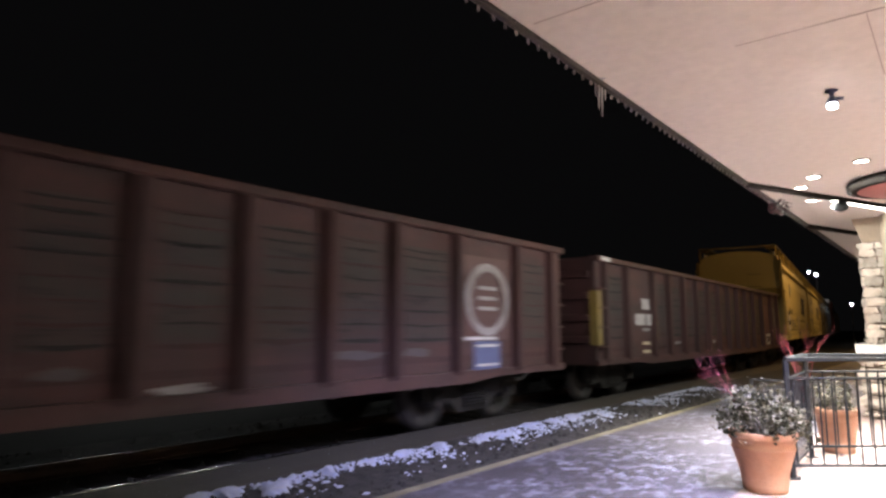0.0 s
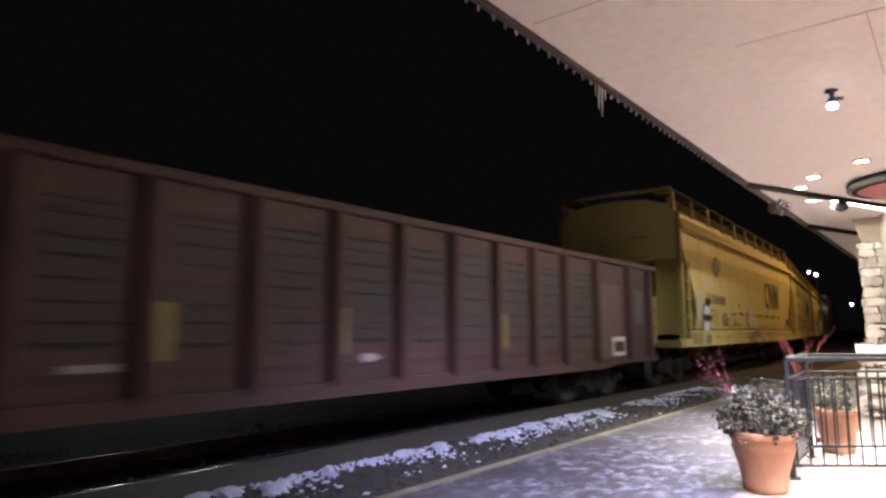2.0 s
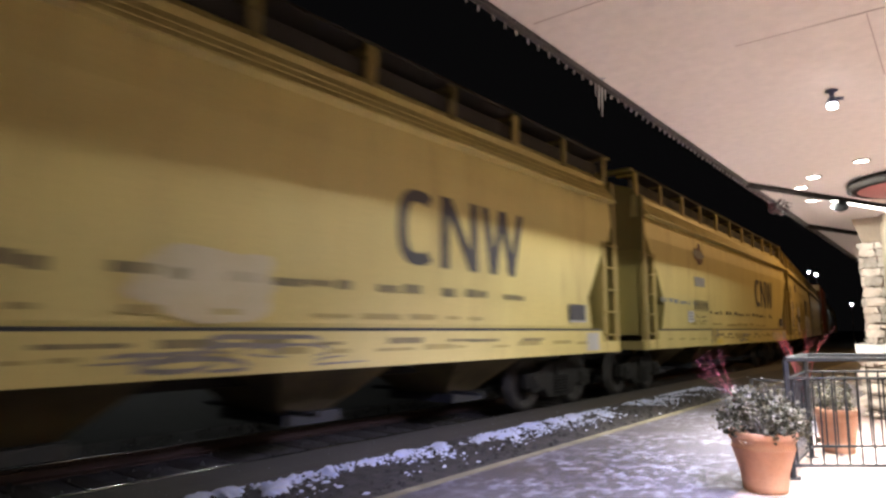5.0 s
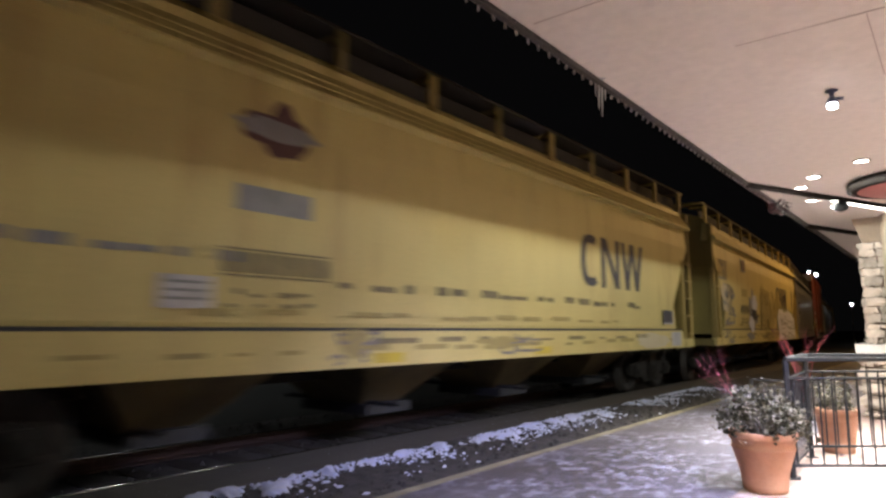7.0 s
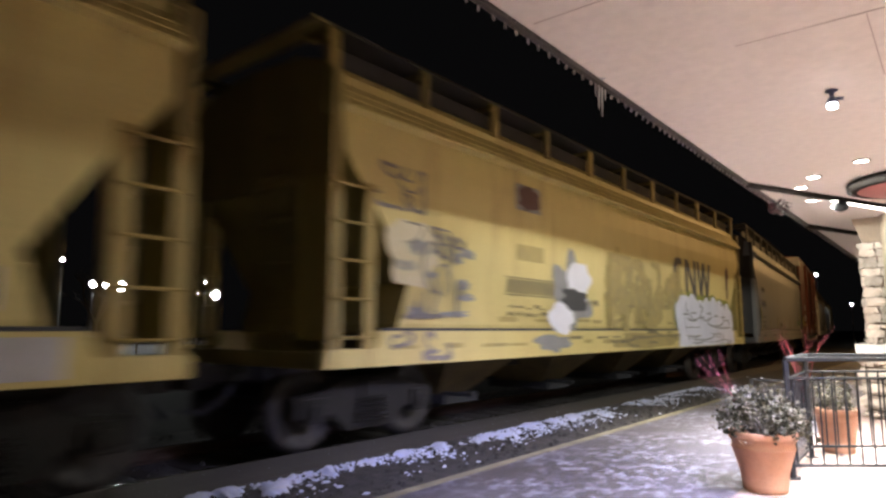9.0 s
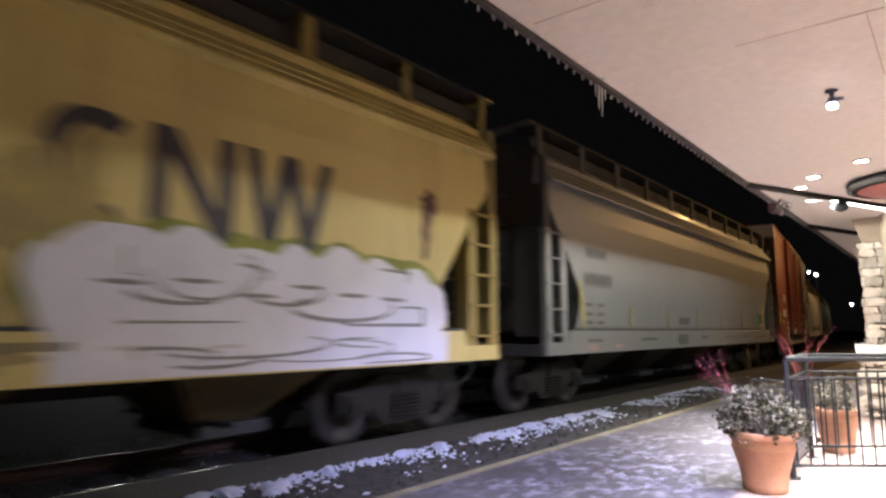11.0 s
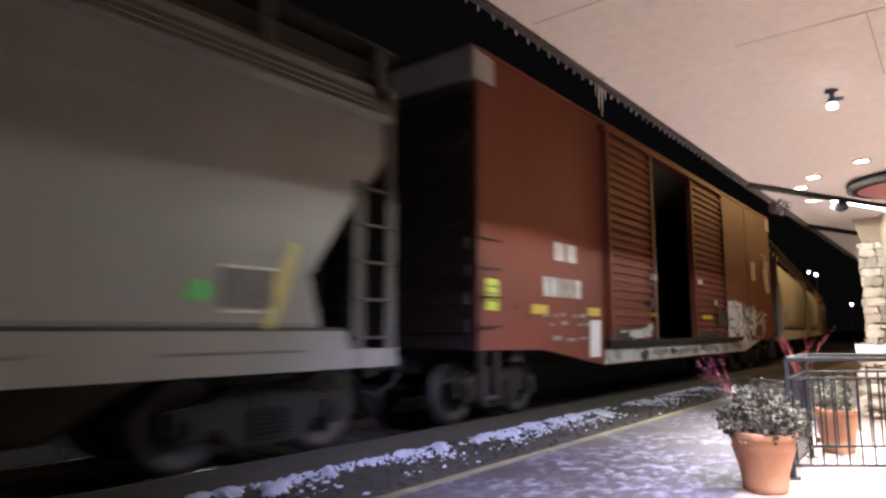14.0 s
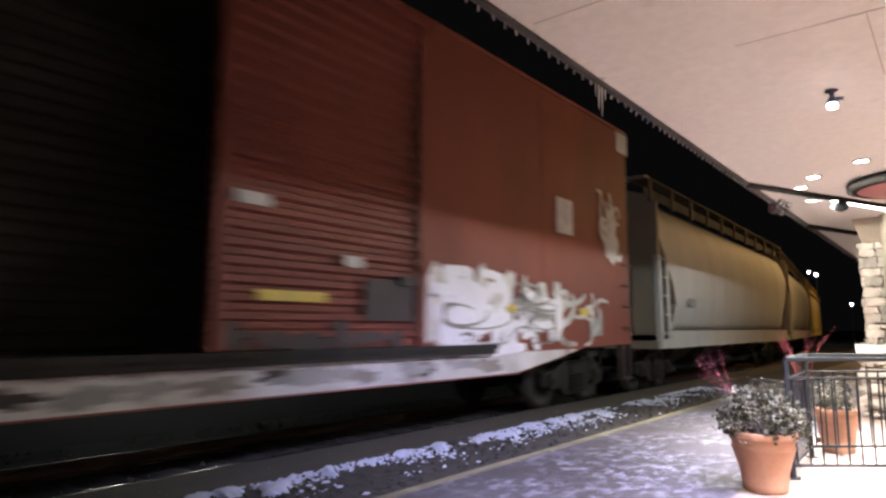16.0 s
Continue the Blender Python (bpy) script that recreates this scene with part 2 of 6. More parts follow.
M_GLOW_BULB = glow("flood_glow", (0.95, 0.96, 1.0), 40)
M_GLOW_LOT = glow("street_lamp_glow", (0.96, 1.0, 0.97), 210)
M_GLOW_SODIUM = glow("sodium_glow", (1.0, 0.6, 0.25), 30)
# The strip's brightness is emission, raised to brighten the stone column.
M_GLOW_STRIP = glow("bright_strip_glow", (1.0, 0.93, 0.90), 14)


# ---- mesh helpers ----
def box(bm, x0, x1, y0, y1, z0, z1, m=None):
    vs = [bm.verts.new((x, y, z)) for x in (x0, x1) for y in (y0, y1) for z in (z0, z1)]
    for f in ((0, 1, 3, 2), (4, 6, 7, 5), (0, 4, 5, 1), (2, 3, 7, 6), (0, 2, 6, 4), (1, 5, 7, 3)):
        bm.faces.new([vs[i] for i in f])
    if m is not None:
        for q in vs:
            q.co = m @ q.co
    return vs


def prism(bm, poly, a0, a1, axis="x", m=None):
    """A polygon of two coordinates, drawn out along the third axis."""
    def at(p, a):
        return {"x": (a, p[0], p[1]), "y": (p[0], a, p[1]), "z": (p[0], p[1], a)}[axis]
    lo, hi = [bm.verts.new(at(p, a0)) for p in poly], [bm.verts.new(at(p, a1)) for p in poly]
    if m is not None:
        for q in lo + hi:
            q.co = m @ q.co
    n = len(poly)
    fs = [bm.faces.new(lo[::-1]), bm.faces.new(hi)]
    for i in range(n):
        fs.append(bm.faces.new((lo[i], lo[(i + 1) % n], hi[(i + 1) % n], hi[i])))
    return fs


def rod(bm, a, b, r0, r1=None, n=8):
    a, b = Vector(a), Vector(b)
    r1 = r0 if r1 is None else r1
    q = (b - a).to_track_quat("Z", "Y")
    ra, rb = [], []
    for i in range(n):
        d = Vector((math.cos(2 * math.pi * i / n), math.sin(2 * math.pi * i / n), 0))
        ra.append(bm.verts.new(a + q @ (d * r0)))
        rb.append(bm.verts.new(b + q @ (d * r1)))
    for i in range(n):
        bm.faces.new((ra[i], ra[(i + 1) % n], rb[(i + 1) % n], rb[i]))
    bm.faces.new(ra[::-1]), bm.faces.new(rb)


def lathe(bm, profile, m=None, n=28, closed=True):
    """Turn (radius, height) pairs about z."""
    m = m or Matrix()
    rings = []
    for r, h in profile:
        rings.append([bm.verts.new(m @ Vector((r * math.cos(2 * math.pi * i / n), r * math.sin(2 * math.pi * i / n), h))) for i in range(n)])
    for a, b in zip(rings, rings[1:]):
        for i in range(n):
            f = bm.faces.new((a[i], a[(i + 1) % n], b[(i + 1) % n], b[i]))
            f.smooth = True
    if closed:
        bm.faces.new(rings[0][::-1]), bm.faces.new(rings[-1])


def blob(bm, centre, size, seed, squash=1.0, sub=1):
    g = bmesh.ops.create_icosphere(bm, subdivisions=sub, radius=1.0)
    c = Vector(centre)
    for q in g["verts"]:
        k = 1 + 0.5 * noise.noise(q.co * 1.3 + Vector((seed * 7.1, seed * 3.3, 0)))
        q.co = c + Vector((q.co.x * size * k, q.co.y * size * k, q.co.z * size * k * squash))


def mesh_of(name, bm, mat, bevel=0.0):
    bmesh.ops.recalc_face_normals(bm, faces=bm.faces)
    if bevel:
        bmesh.ops.bevel(bm, geom=bm.edges[:], offset=bevel, segments=1, affect="EDGES", clamp_overlap=True)
    me = bpy.data.meshes.new(name)
    bm.to_mesh(me)
    bm.free()
    me.materials.append(mat)
    return me


def part(name, bm, mat, parent=None, label="", bevel=0.0, m=None):
    ob = new(name, mesh_of(name, bm, mat, bevel))
    if parent:
        ob.parent = parent
    if m is not None:
        ob.matrix_basis = m
    return tagged(ob, label=label)


def piece(name, me, parent, m):
    ob = new(name, me)
    ob.parent = parent
    ob.matrix_basis = m
    return ob


def thing(name, label, category, m=None, group="", kind=""):
    ob = new(name)
    ob.empty_display_size = 0.3
    if m is not None:
        ob.matrix_basis = m
    return tagged(ob, label, category, group, kind)


def plate(parent, name, mat, y0, y1, z0, z1, x, label="", slant=0.0, thick=0.006):
    """A flat marking on a car's side at x, facing +x; slant shifts its top along y."""
    bm = bmesh.new()
    prism(bm, [(y0, z0), (y1, z0), (y1 + slant, z1), (y0 + slant, z1)], x, x + thick)
    return part(name, bm, mat, parent, label)


def blotch(parent, name, mat, cy, cz, ry, rz, x, seed, label="", wob=0.35, n=44, thick=0.006):
    """A marking with an uneven outline."""
    bm = bmesh.new()
    pts = []
    for i in range(n):
        a = 2 * math.pi * i / n
        k = 1 + wob * noise.noise(Vector((math.cos(a) * 1.8 + seed * 5.3, math.sin(a) * 1.8, seed)))
        pts.append((cy + ry * k * math.cos(a), cz + rz * k * math.sin(a)))
    prism(bm, pts, x, x + thick)
    return part(name, bm, mat, parent, label)


# ---- rolling stock ----
def running_gear(car, length, inset=1.25, z0=0.0, couplers=True):
    """Two trucks with four wheelsets, couplers at both ends. Returns the wheelsets with their places."""
    wheels = []
    for yc in (inset, length - inset):
        for sx in (1, -1):
            bm = bmesh.new()
            outline = [(-1.12, 0.38), (-1.12, 0.62), (-0.72, 0.66), (-0.42, 0.80), (0.42, 0.80), (0.72, 0.66), (1.12, 0.62), (1.12, 0.38),
                       (0.92, 0.40), (0.62, 0.40), (0.40, 0.20), (-0.40, 0.20), (-0.62, 0.40), (-0.92, 0.40)]
            prism(bm, [(yc + a, b) for a, b in outline], sx * 0.93 - 0.07, sx * 0.93 + 0.07)
            for k in (-0.865, 0.865):
                box(bm, sx * 0.96 - 0.10, sx * 0.96 + 0.10, yc + k - 0.15, yc + k + 0.15, 0.33, 0.60)
                rod(bm, (sx * 1.0, yc + k, 0.457), (sx * 1.10, yc + k, 0.457), 0.085, n=10)
            side = part("truck_side_frame", bm, M_TRUCK, car, bevel=0.012)
            for k in (-0.17, 0, 0.17):
                bm = bmesh.new()
                for j in range(6):
                    lathe(bm, [(0.055, 0.27 + j * 0.05), (0.078, 0.285 + j * 0.05), (0.055, 0.30 + j * 0.05)],
                          Matrix.Translation((sx * 1.02, yc + k, 0)), 10)
                part("spring", bm, M_TRUCK, side)
        bm = bmesh.new()
        box(bm, -1.05, 1.05, yc - 0.18, yc + 0.18, 0.56, 0.76)
        box(bm, -0.30, 0.30, yc - 0.30, yc + 0.30, 0.74, 0.98)
        part("truck_bolster", bm, M_TRUCK, car, bevel=0.01)
        for k in (-0.865, 0.865):
            bm = bmesh.new()
            turn = Matrix.Rotation(radians(90), 4, "Y")
            rod(bm, (-0.98, 0, 0), (0.98, 0, 0), 0.075, n=12)
            for sx in (1, -1):
                prof = [(0.11, -0.09), (0.13, -0.02), (0.30, 0.0), (0.37, -0.05), (0.457, -0.05), (0.462, 0.06), (0.485, 0.07), (0.485, 0.09),
                        (0.38, 0.09), (0.30, 0.05), (0.13, 0.09), (0.11, 0.09)]
                lathe(bm, prof, Matrix.Translation((sx * 0.765, 0, 0)) @ (turn if sx < 0 else Matrix.Rotation(radians(-90), 4, "Y")), 28)
                for j in range(4):
                    a = j * math.pi / 2
                    rod(bm, (sx * 0.79, 0.24 * math.cos(a), 0.24 * math.sin(a)), (sx * 0.80, 0.24 * math.cos(a), 0.24 * math.sin(a)), 0.035, n=6)
            ob = part("wheelset", bm, M_WHEEL, car, m=pose(0, yc + k, 0.457))
            wheels.append((ob, yc + k))
    if couplers:
        for y, s in ((0, -1), (length, 1)):
            bm = bmesh.new()
            box(bm, -0.10, 0.10, min(y - s * 0.6, y + s * 0.42), max(y - s * 0.6, y + s * 0.42), 0.76, 0.96)
            box(bm, -0.19, 0.13, min(y + s * 0.38, y + s * 0.66), max(y + s * 0.38, y + s * 0.66), 0.70, 1.0)
            part("coupler", bm, M_TRUCK, car, bevel=0.015)
            bm = bmesh.new()
            pts = [Vector((0.30, y + s * 0.1, 0.86)), Vector((0.34, y + s * 0.32, 0.62)), Vector((0.22, y + s * 0.52, 0.45)), Vector((0.08, y + s * 0.66, 0.50))]
            for a, b in zip(pts, pts[1:]):
                rod(bm, a, b, 0.028, n=7)
            part("air_hose", bm, M_BLACK, car)
    return wheels


def ladder(car, y0, mat, x, z0, z1, width, rungs, stile=0.17, flip=False):
    for k in (0, 1):
        bm = bmesh.new()
        ya = y0 + k * (width - stile)
        box(bm, x - 0.05, x, ya, ya + stile, z0, z1)
        box(bm, x - 0.12, x - 0.05, ya + (0 if k == 0 else stile - 0.03), ya + (0.03 if k == 0 else stile), z0, z1)
        part("ladder_stile", bm, mat, car, bevel=0.006)
    for i in range(rungs):
        z = z0 + 0.32 + i * (z1 - z0 - 0.40) / (rungs - 1)
        bm = bmesh.new()
        rod(bm, (x + 0.03, y0 + 0.06, z), (x + 0.03, y0 + width - 0.06, z), 0.017, n=6)
        for ya in (y0 + 0.06, y0 + width - 0.06):
            rod(bm, (x - 0.02, ya, z), (x + 0.03, ya, z), 0.017, n=6)
        part("rung", bm, mat, car)


def hopper(label, paint, dark, length=16.05, round_side=False, end=None, panel_paint=None):
    """A covered hopper car: y = 0 at its leading end, z = 0 on the rail."""
    car = thing("hopper_car", label, "freight car", group="train cars")
    end, panel_paint = end or dark, panel_paint or dark
    L, W, eave, sill0, sill1 = length, 1.60, 4.17, 0.95, 1.34
    # side sheets with slope ends, as one shell bowed at the roof
    def section(y):
        pts = []
        if round_side:
            pts = [(1.36, 1.32), (1.50, 1.55), (1.58, 1.95), (1.62, 2.45), (1.62, 2.95), (1.59, 3.35), (1.50, 3.75), (1.34, 4.08), (0.95, 4.38), (0.42, 4.55)]
        else:
            pts = [(W - 0.06, sill1 - 0.02), (W - 0.03, 1.42), (W - 0.01, 1.90), (W, 2.30), (W, 2.72), (W, 3.1), (W, 3.3), (W - 0.05, 3.80), (W - 0.20, eave), (W - 0.34, eave + 0.22), (0.75, eave + 0.36), (0.30, eave + 0.42)]
        return [(x, y, z) for x, z in pts] + [(-x, y, z) for x, z in pts[::-1]]
    def inset(z):
        for (za, ya), (zb, yb) in zip(((1.2, 1.10), (1.42, 1.10), (1.90, 1.26), (2.72, 0.70), (3.1, 0.36), (3.3, 0.22)), ((1.42, 1.10), (1.90, 1.26), (2.72, 0.70), (3.1, 0.36), (3.3, 0.22), (9, 0.22))):
            if za <= z <= zb:
                return ya + (yb - ya) * (z - za) / (zb - za)
        return 1.10
    bm = bmesh.new()
    rows = []
    for k in range(17):
        f = k / 16
        row = []
        for x, _, z in section(0):
            a = inset(z)
            row.append(bm.verts.new((x, a + (L - 2 * a) * f, z)))
        rows.append(row)
    n = len(rows[0])
    for a, b in zip(rows, rows[1:]):
        for i in range(n):
            f = bm.faces.new((a[i], a[(i + 1) % n], b[(i + 1) % n], b[i]))
            f.smooth = round_side
    body = part("body", bm, paint, car)
    half = len(section(0)) // 2
    # The slope sheets' darker paint stands for the shade inside the end opening.
    for s in (0, 1):
        bm = bmesh.new()
        cols = []
        for x, _, z in section(0)[:half]:
            y = inset(z) if s == 0 else L - inset(z)
            cols.append((bm.verts.new((x, y, z)), bm.verts.new((-x, y, z))))
        for p, q in zip(cols, cols[1:]):
            bm.faces.new((p[0], p[1], q[1], q[0]))
        part("slope_sheet", bm, panel_paint, car, "sloping end sheet, shade put into its paint")
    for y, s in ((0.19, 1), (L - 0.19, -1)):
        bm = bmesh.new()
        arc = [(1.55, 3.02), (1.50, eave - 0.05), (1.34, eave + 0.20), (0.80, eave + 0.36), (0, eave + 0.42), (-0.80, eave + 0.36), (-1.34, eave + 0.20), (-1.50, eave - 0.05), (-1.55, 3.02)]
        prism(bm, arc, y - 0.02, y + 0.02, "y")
        part("end_sheet", bm, end, car, "bowed end sheet in the car's end paint")
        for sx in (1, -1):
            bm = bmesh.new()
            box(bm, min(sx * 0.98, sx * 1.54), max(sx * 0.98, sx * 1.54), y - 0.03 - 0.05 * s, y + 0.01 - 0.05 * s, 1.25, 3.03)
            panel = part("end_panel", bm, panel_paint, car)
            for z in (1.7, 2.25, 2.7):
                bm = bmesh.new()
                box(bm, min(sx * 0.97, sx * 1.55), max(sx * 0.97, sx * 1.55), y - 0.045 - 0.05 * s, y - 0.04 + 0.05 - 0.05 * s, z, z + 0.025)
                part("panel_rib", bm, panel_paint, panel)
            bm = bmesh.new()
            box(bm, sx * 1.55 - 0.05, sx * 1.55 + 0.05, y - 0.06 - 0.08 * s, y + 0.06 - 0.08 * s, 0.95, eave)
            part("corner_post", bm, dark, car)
        for z in (1.6, 2.1, 2.6, 3.1, 3.6):
            bm = bmesh.new()
            rod(bm, (0.35, y - 0.12 * s, z), (0.85, y - 0.12 * s, z), 0.017, n=6)
            part("grab_iron", bm, dark, car)
    # roof edge with three ridges
    for sx in (1, -1):
        if not round_side:
            bm = bmesh.new()
            prism(bm, [(sx * (W + dx), z) for dx, z in ((-0.05, 3.74), (0.09, 3.76), (0.09, 3.785), (0.025, 3.868), (0.027, 3.878), (-0.045, 3.972), (-0.043, 3.982), (-0.13, 4.09), (-0.14, 4.19), (-0.24, 4.22), (-0.30, 3.74))], 0.16, L - 0.16, "y")
            part("top_chord", bm, paint, car)
        # lower side sill, notched at the ladders
        bm = bmesh.new()
        prism(bm, [(0.0, sill0), (L, sill0), (L, sill0 + 0.20), (L - 0.72, sill0 + 0.20), (L - 0.78, sill1), (0.78, sill1), (0.72, sill0 + 0.20), (0.0, sill0 + 0.20)],
              min(sx * 1.50, sx * 1.615), max(sx * 1.50, sx * 1.615))
        part("side_sill", bm, paint, car, bevel=0.006)
        # Black strip standing for the shadow in the gap over the sill.
        bm = bmesh.new()
        box(bm, min(sx * 1.55, sx * 1.607), max(sx * 1.55, sx * 1.607), 0.82, L - 0.82, sill1 - 0.005, sill1 + 0.035)
        part("sill_gap_shade", bm, M_BLACK, car)
        # running board on brackets along the roof edge
        bm = bmesh.new()
        box(bm, min(sx * 1.02, sx * 1.45), max(sx * 1.02, sx * 1.45), 0.05, L - 0.05, 4.70, 4.74)
        part("running_board", bm, M_TRUCK, car)
        # A plain dark sheet fills the band between roof and running board.
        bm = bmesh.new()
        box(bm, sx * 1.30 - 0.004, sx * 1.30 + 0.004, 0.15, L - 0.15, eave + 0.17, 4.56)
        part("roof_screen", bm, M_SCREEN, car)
        for i in range(11):
            y = 0.10 + i * (L - 0.33) / 10
            w = 0.13 if i % 2 == 0 else 0.09
            bm = bmesh.new()
            box(bm, sx * 1.44 - 0.03, sx * 1.44 + 0.03, y, y + w, eave + 0.02, 4.68)
            box(bm, min(sx * 1.05, sx * 1.44), max(sx * 1.05, sx * 1.44), y + 0.02, y + 0.05, 4.62, 4.66)
            part("board_bracket", bm, M_YELLOW_WORN if paint == M_YELLOW and i % 2 == 0 and i < 10 else M_BLACK_BROWN if round_side else dark, car)
        ladder(car, 0.03, M_YELLOW_WORN if paint == M_YELLOW else paint, sx * 1.615 if sx > 0 else -1.50, sill0, 2.98, 0.66, 5)
        # Grey and tan cars: the trailing ladder's paint is darkened to look less lit.
        ladder(car, L - 0.69, M_YELLOW_WORN if paint == M_YELLOW else dark, sx * 1.615 if sx > 0 else -1.50, sill0, 2.98, 0.66, 5)
    for y, s in ((0.03, -1), (L - 0.03, 1)):
        bm = bmesh.new()
        box(bm, -1.45, 1.45, y - 0.14, y + 0.14, 4.70, 4.74)
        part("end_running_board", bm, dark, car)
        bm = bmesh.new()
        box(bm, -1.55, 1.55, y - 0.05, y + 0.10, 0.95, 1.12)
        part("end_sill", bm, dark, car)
    for i in range(5):
        y = 2.2 + i * (L - 4.4) / 4
        bm = bmesh.new()
        box(bm, -0.28, 0.28, y - 1.2, y + 1.2, eave + 0.40, eave + 0.50)
        part("roof_hatch", bm, paint, car, bevel=0.02)
    # discharge bays under the sill, coloured darker than the body
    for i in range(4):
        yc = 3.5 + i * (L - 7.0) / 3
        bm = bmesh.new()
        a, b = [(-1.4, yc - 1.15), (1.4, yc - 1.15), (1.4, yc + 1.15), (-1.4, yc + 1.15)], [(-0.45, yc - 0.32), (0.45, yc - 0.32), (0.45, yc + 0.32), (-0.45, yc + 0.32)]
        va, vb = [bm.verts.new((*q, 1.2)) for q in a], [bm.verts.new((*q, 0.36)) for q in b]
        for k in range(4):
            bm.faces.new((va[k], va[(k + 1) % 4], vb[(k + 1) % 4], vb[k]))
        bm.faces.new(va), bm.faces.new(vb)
        bay = part("discharge_bay", bm, M_BAY if paint == M_YELLOW else M_BLACK_BROWN, car, "dark sloping discharge bay")
        bm = bmesh.new()
        box(bm, -0.65, 0.65, yc - 0.40, yc + 0.40, 0.27, 0.40)
        rod(bm, (-1.1, yc - 0.3, 0.42), (1.1, yc - 0.3, 0.42), 0.03)
        part("outlet_gate", bm, M_BLACK, bay)
    bm = bmesh.new()
    box(bm, -0.22, 0.22, 0.2, L - 0.2, 0.72, 1.0)
    part("centre_sill", bm, M_TRUCK, car)
    return car, running_gear(car, L), L


def letter_bars(car, y0, mat, x, label):
    """The large dark mark, as plain strokes of its size."""
    z0, z1, w = 2.12, 3.04, 0.155
    bm = bmesh.new()
    loop = []
    for r1, r2 in ((0.36, 0.46), (0.36 - w, 0.46 - w * 0.95)):
        pts = []
        for i in range(19):
            a = radians(52 + i * 256 / 18)
            pts.append((y0 + 0.34 + r1 * math.copysign(abs(math.cos(a)) ** 0.75, math.cos(a)), (z0 + z1) / 2 + r2 * math.copysign(abs(math.sin(a)) ** 0.75, math.sin(a))))
        loop.append(pts)
    for i in range(18):
        prism(bm, [loop[0][i], loop[0][i + 1], loop[1][i + 1], loop[1][i]], x, x + 0.006)
    part("lettering_bar", bm, mat, car, label)
    n = y0 + 0.78
    for k, (ya, slant) in enumerate(((n, 0), (n + 0.62, 0), (n + 0.60, -0.58))):
        plate(car, "lettering_bar", mat, ya, ya + w * (1.15 if k == 2 else 1), z0, z1, x + 0.002 * k, label, slant)
    m = y0 + 1.66
    for k, (ya, slant) in enumerate(((m + 0.20, -0.20), (m + 0.20, 0.22), (m + 0.66, -0.22), (m + 0.66, 0.24))):
        plate(car, "lettering_bar", mat, ya, ya + w * 0.95, z0, z1, x + 0.002 * k, label, slant)


def ribbon(parent, name, mat, pts, width, x, label="", thick=0.005):
    """A brushed stroke along points (y, z), thinning to its ends."""
    bm = bmesh.new()
    rows = []
    for i, (y, z) in enumerate(pts):
        ya, za = pts[max(0, i - 1)]
        yb, zb = pts[min(len(pts) - 1, i + 1)]
        d = Vector((yb - ya, zb - za, 0)).normalized()
        k = width * 0.5 * (0.45 + 0.55 * math.sin(math.pi * (i + 0.5) / len(pts)))
        rows.append([bm.verts.new(q) for q in ((x, y - d.y * k, z + d.x * k), (x, y + d.y * k, z - d.x * k), (x + thick, y + d.y * k, z - d.x * k), (x + thick, y - d.y * k, z + d.x * k))])
    for p, q in zip(rows, rows[1:]):
        for i in range(4):
            bm.faces.new((p[i], p[(i + 1) % 4], q[(i + 1) % 4], q[i]))
    bm.faces.new(rows[0][::-1]), bm.faces.new(rows[-1])
    return part(name, bm, mat, parent, label)


def scrawl(parent, mat, y0, y1, z0, z1, x, seed, count, width, label=""):
    """Loose looping strokes that fill a patch of a car's side."""
    r = random.Random(seed)
    for i in range(count):
        cy, cz = r.uniform(y0, y1), r.uniform(z0, z1)
        ry, rz, turn, a0 = (y1 - y0) * r.uniform(0.08, 0.26), (z1 - z0) * r.uniform(0.12, 0.40), r.uniform(1.6, 5.2), r.uniform(0, 6.28)
        pts = []
        for k in range(12):
            a = a0 + turn * k / 11
            pts.append((min(y1, max(y0, cy + ry * math.cos(a) + 0.5 * ry * (k / 11 - 0.5))) + 0.002 * k, min(z1, max(z0, cz + rz * math.sin(a))) + 0.002 * k))
        ribbon(parent, "graffiti_stroke", mat, pts, width * r.uniform(0.6, 1.3), x + 0.0012 * (i % 5), label)


def number_bars(parent, mat, y0, y1, z0, z1, x, count, slant=0.0):
    """A row of digits as plain bars between two thin lines."""
    w = (y1 - y0) / count
    for i in range(count):
        plate(parent, "number_bar", mat, y0 + i * w + w * 0.14, y0 + (i + 1) * w - w * 0.14, z0 + 0.035, z1 - 0.035, x, slant=slant)
    for z in (z0, z1 - 0.018):
        plate(parent, "number_line", mat, y0, y1, z, z + 0.018, x)


def small_print(car, seed, y0, y1, z, mat, x, count, h=0.05, drop=0.0):
    r = random.Random(seed)
    for i in range(count):
        y = y0 + (y1 - y0) * (i + r.random() * 0.6) / count
        w = r.uniform(0.15, 0.5) * (y1 - y0) / count * 1.6
        z1 = z + r.uniform(-0.014, 0.014) + drop * (y - y0)
        plate(car, "stencil_bar", mat, y, y + w, z1, z1 + h * r.uniform(0.6, 1.5), x)


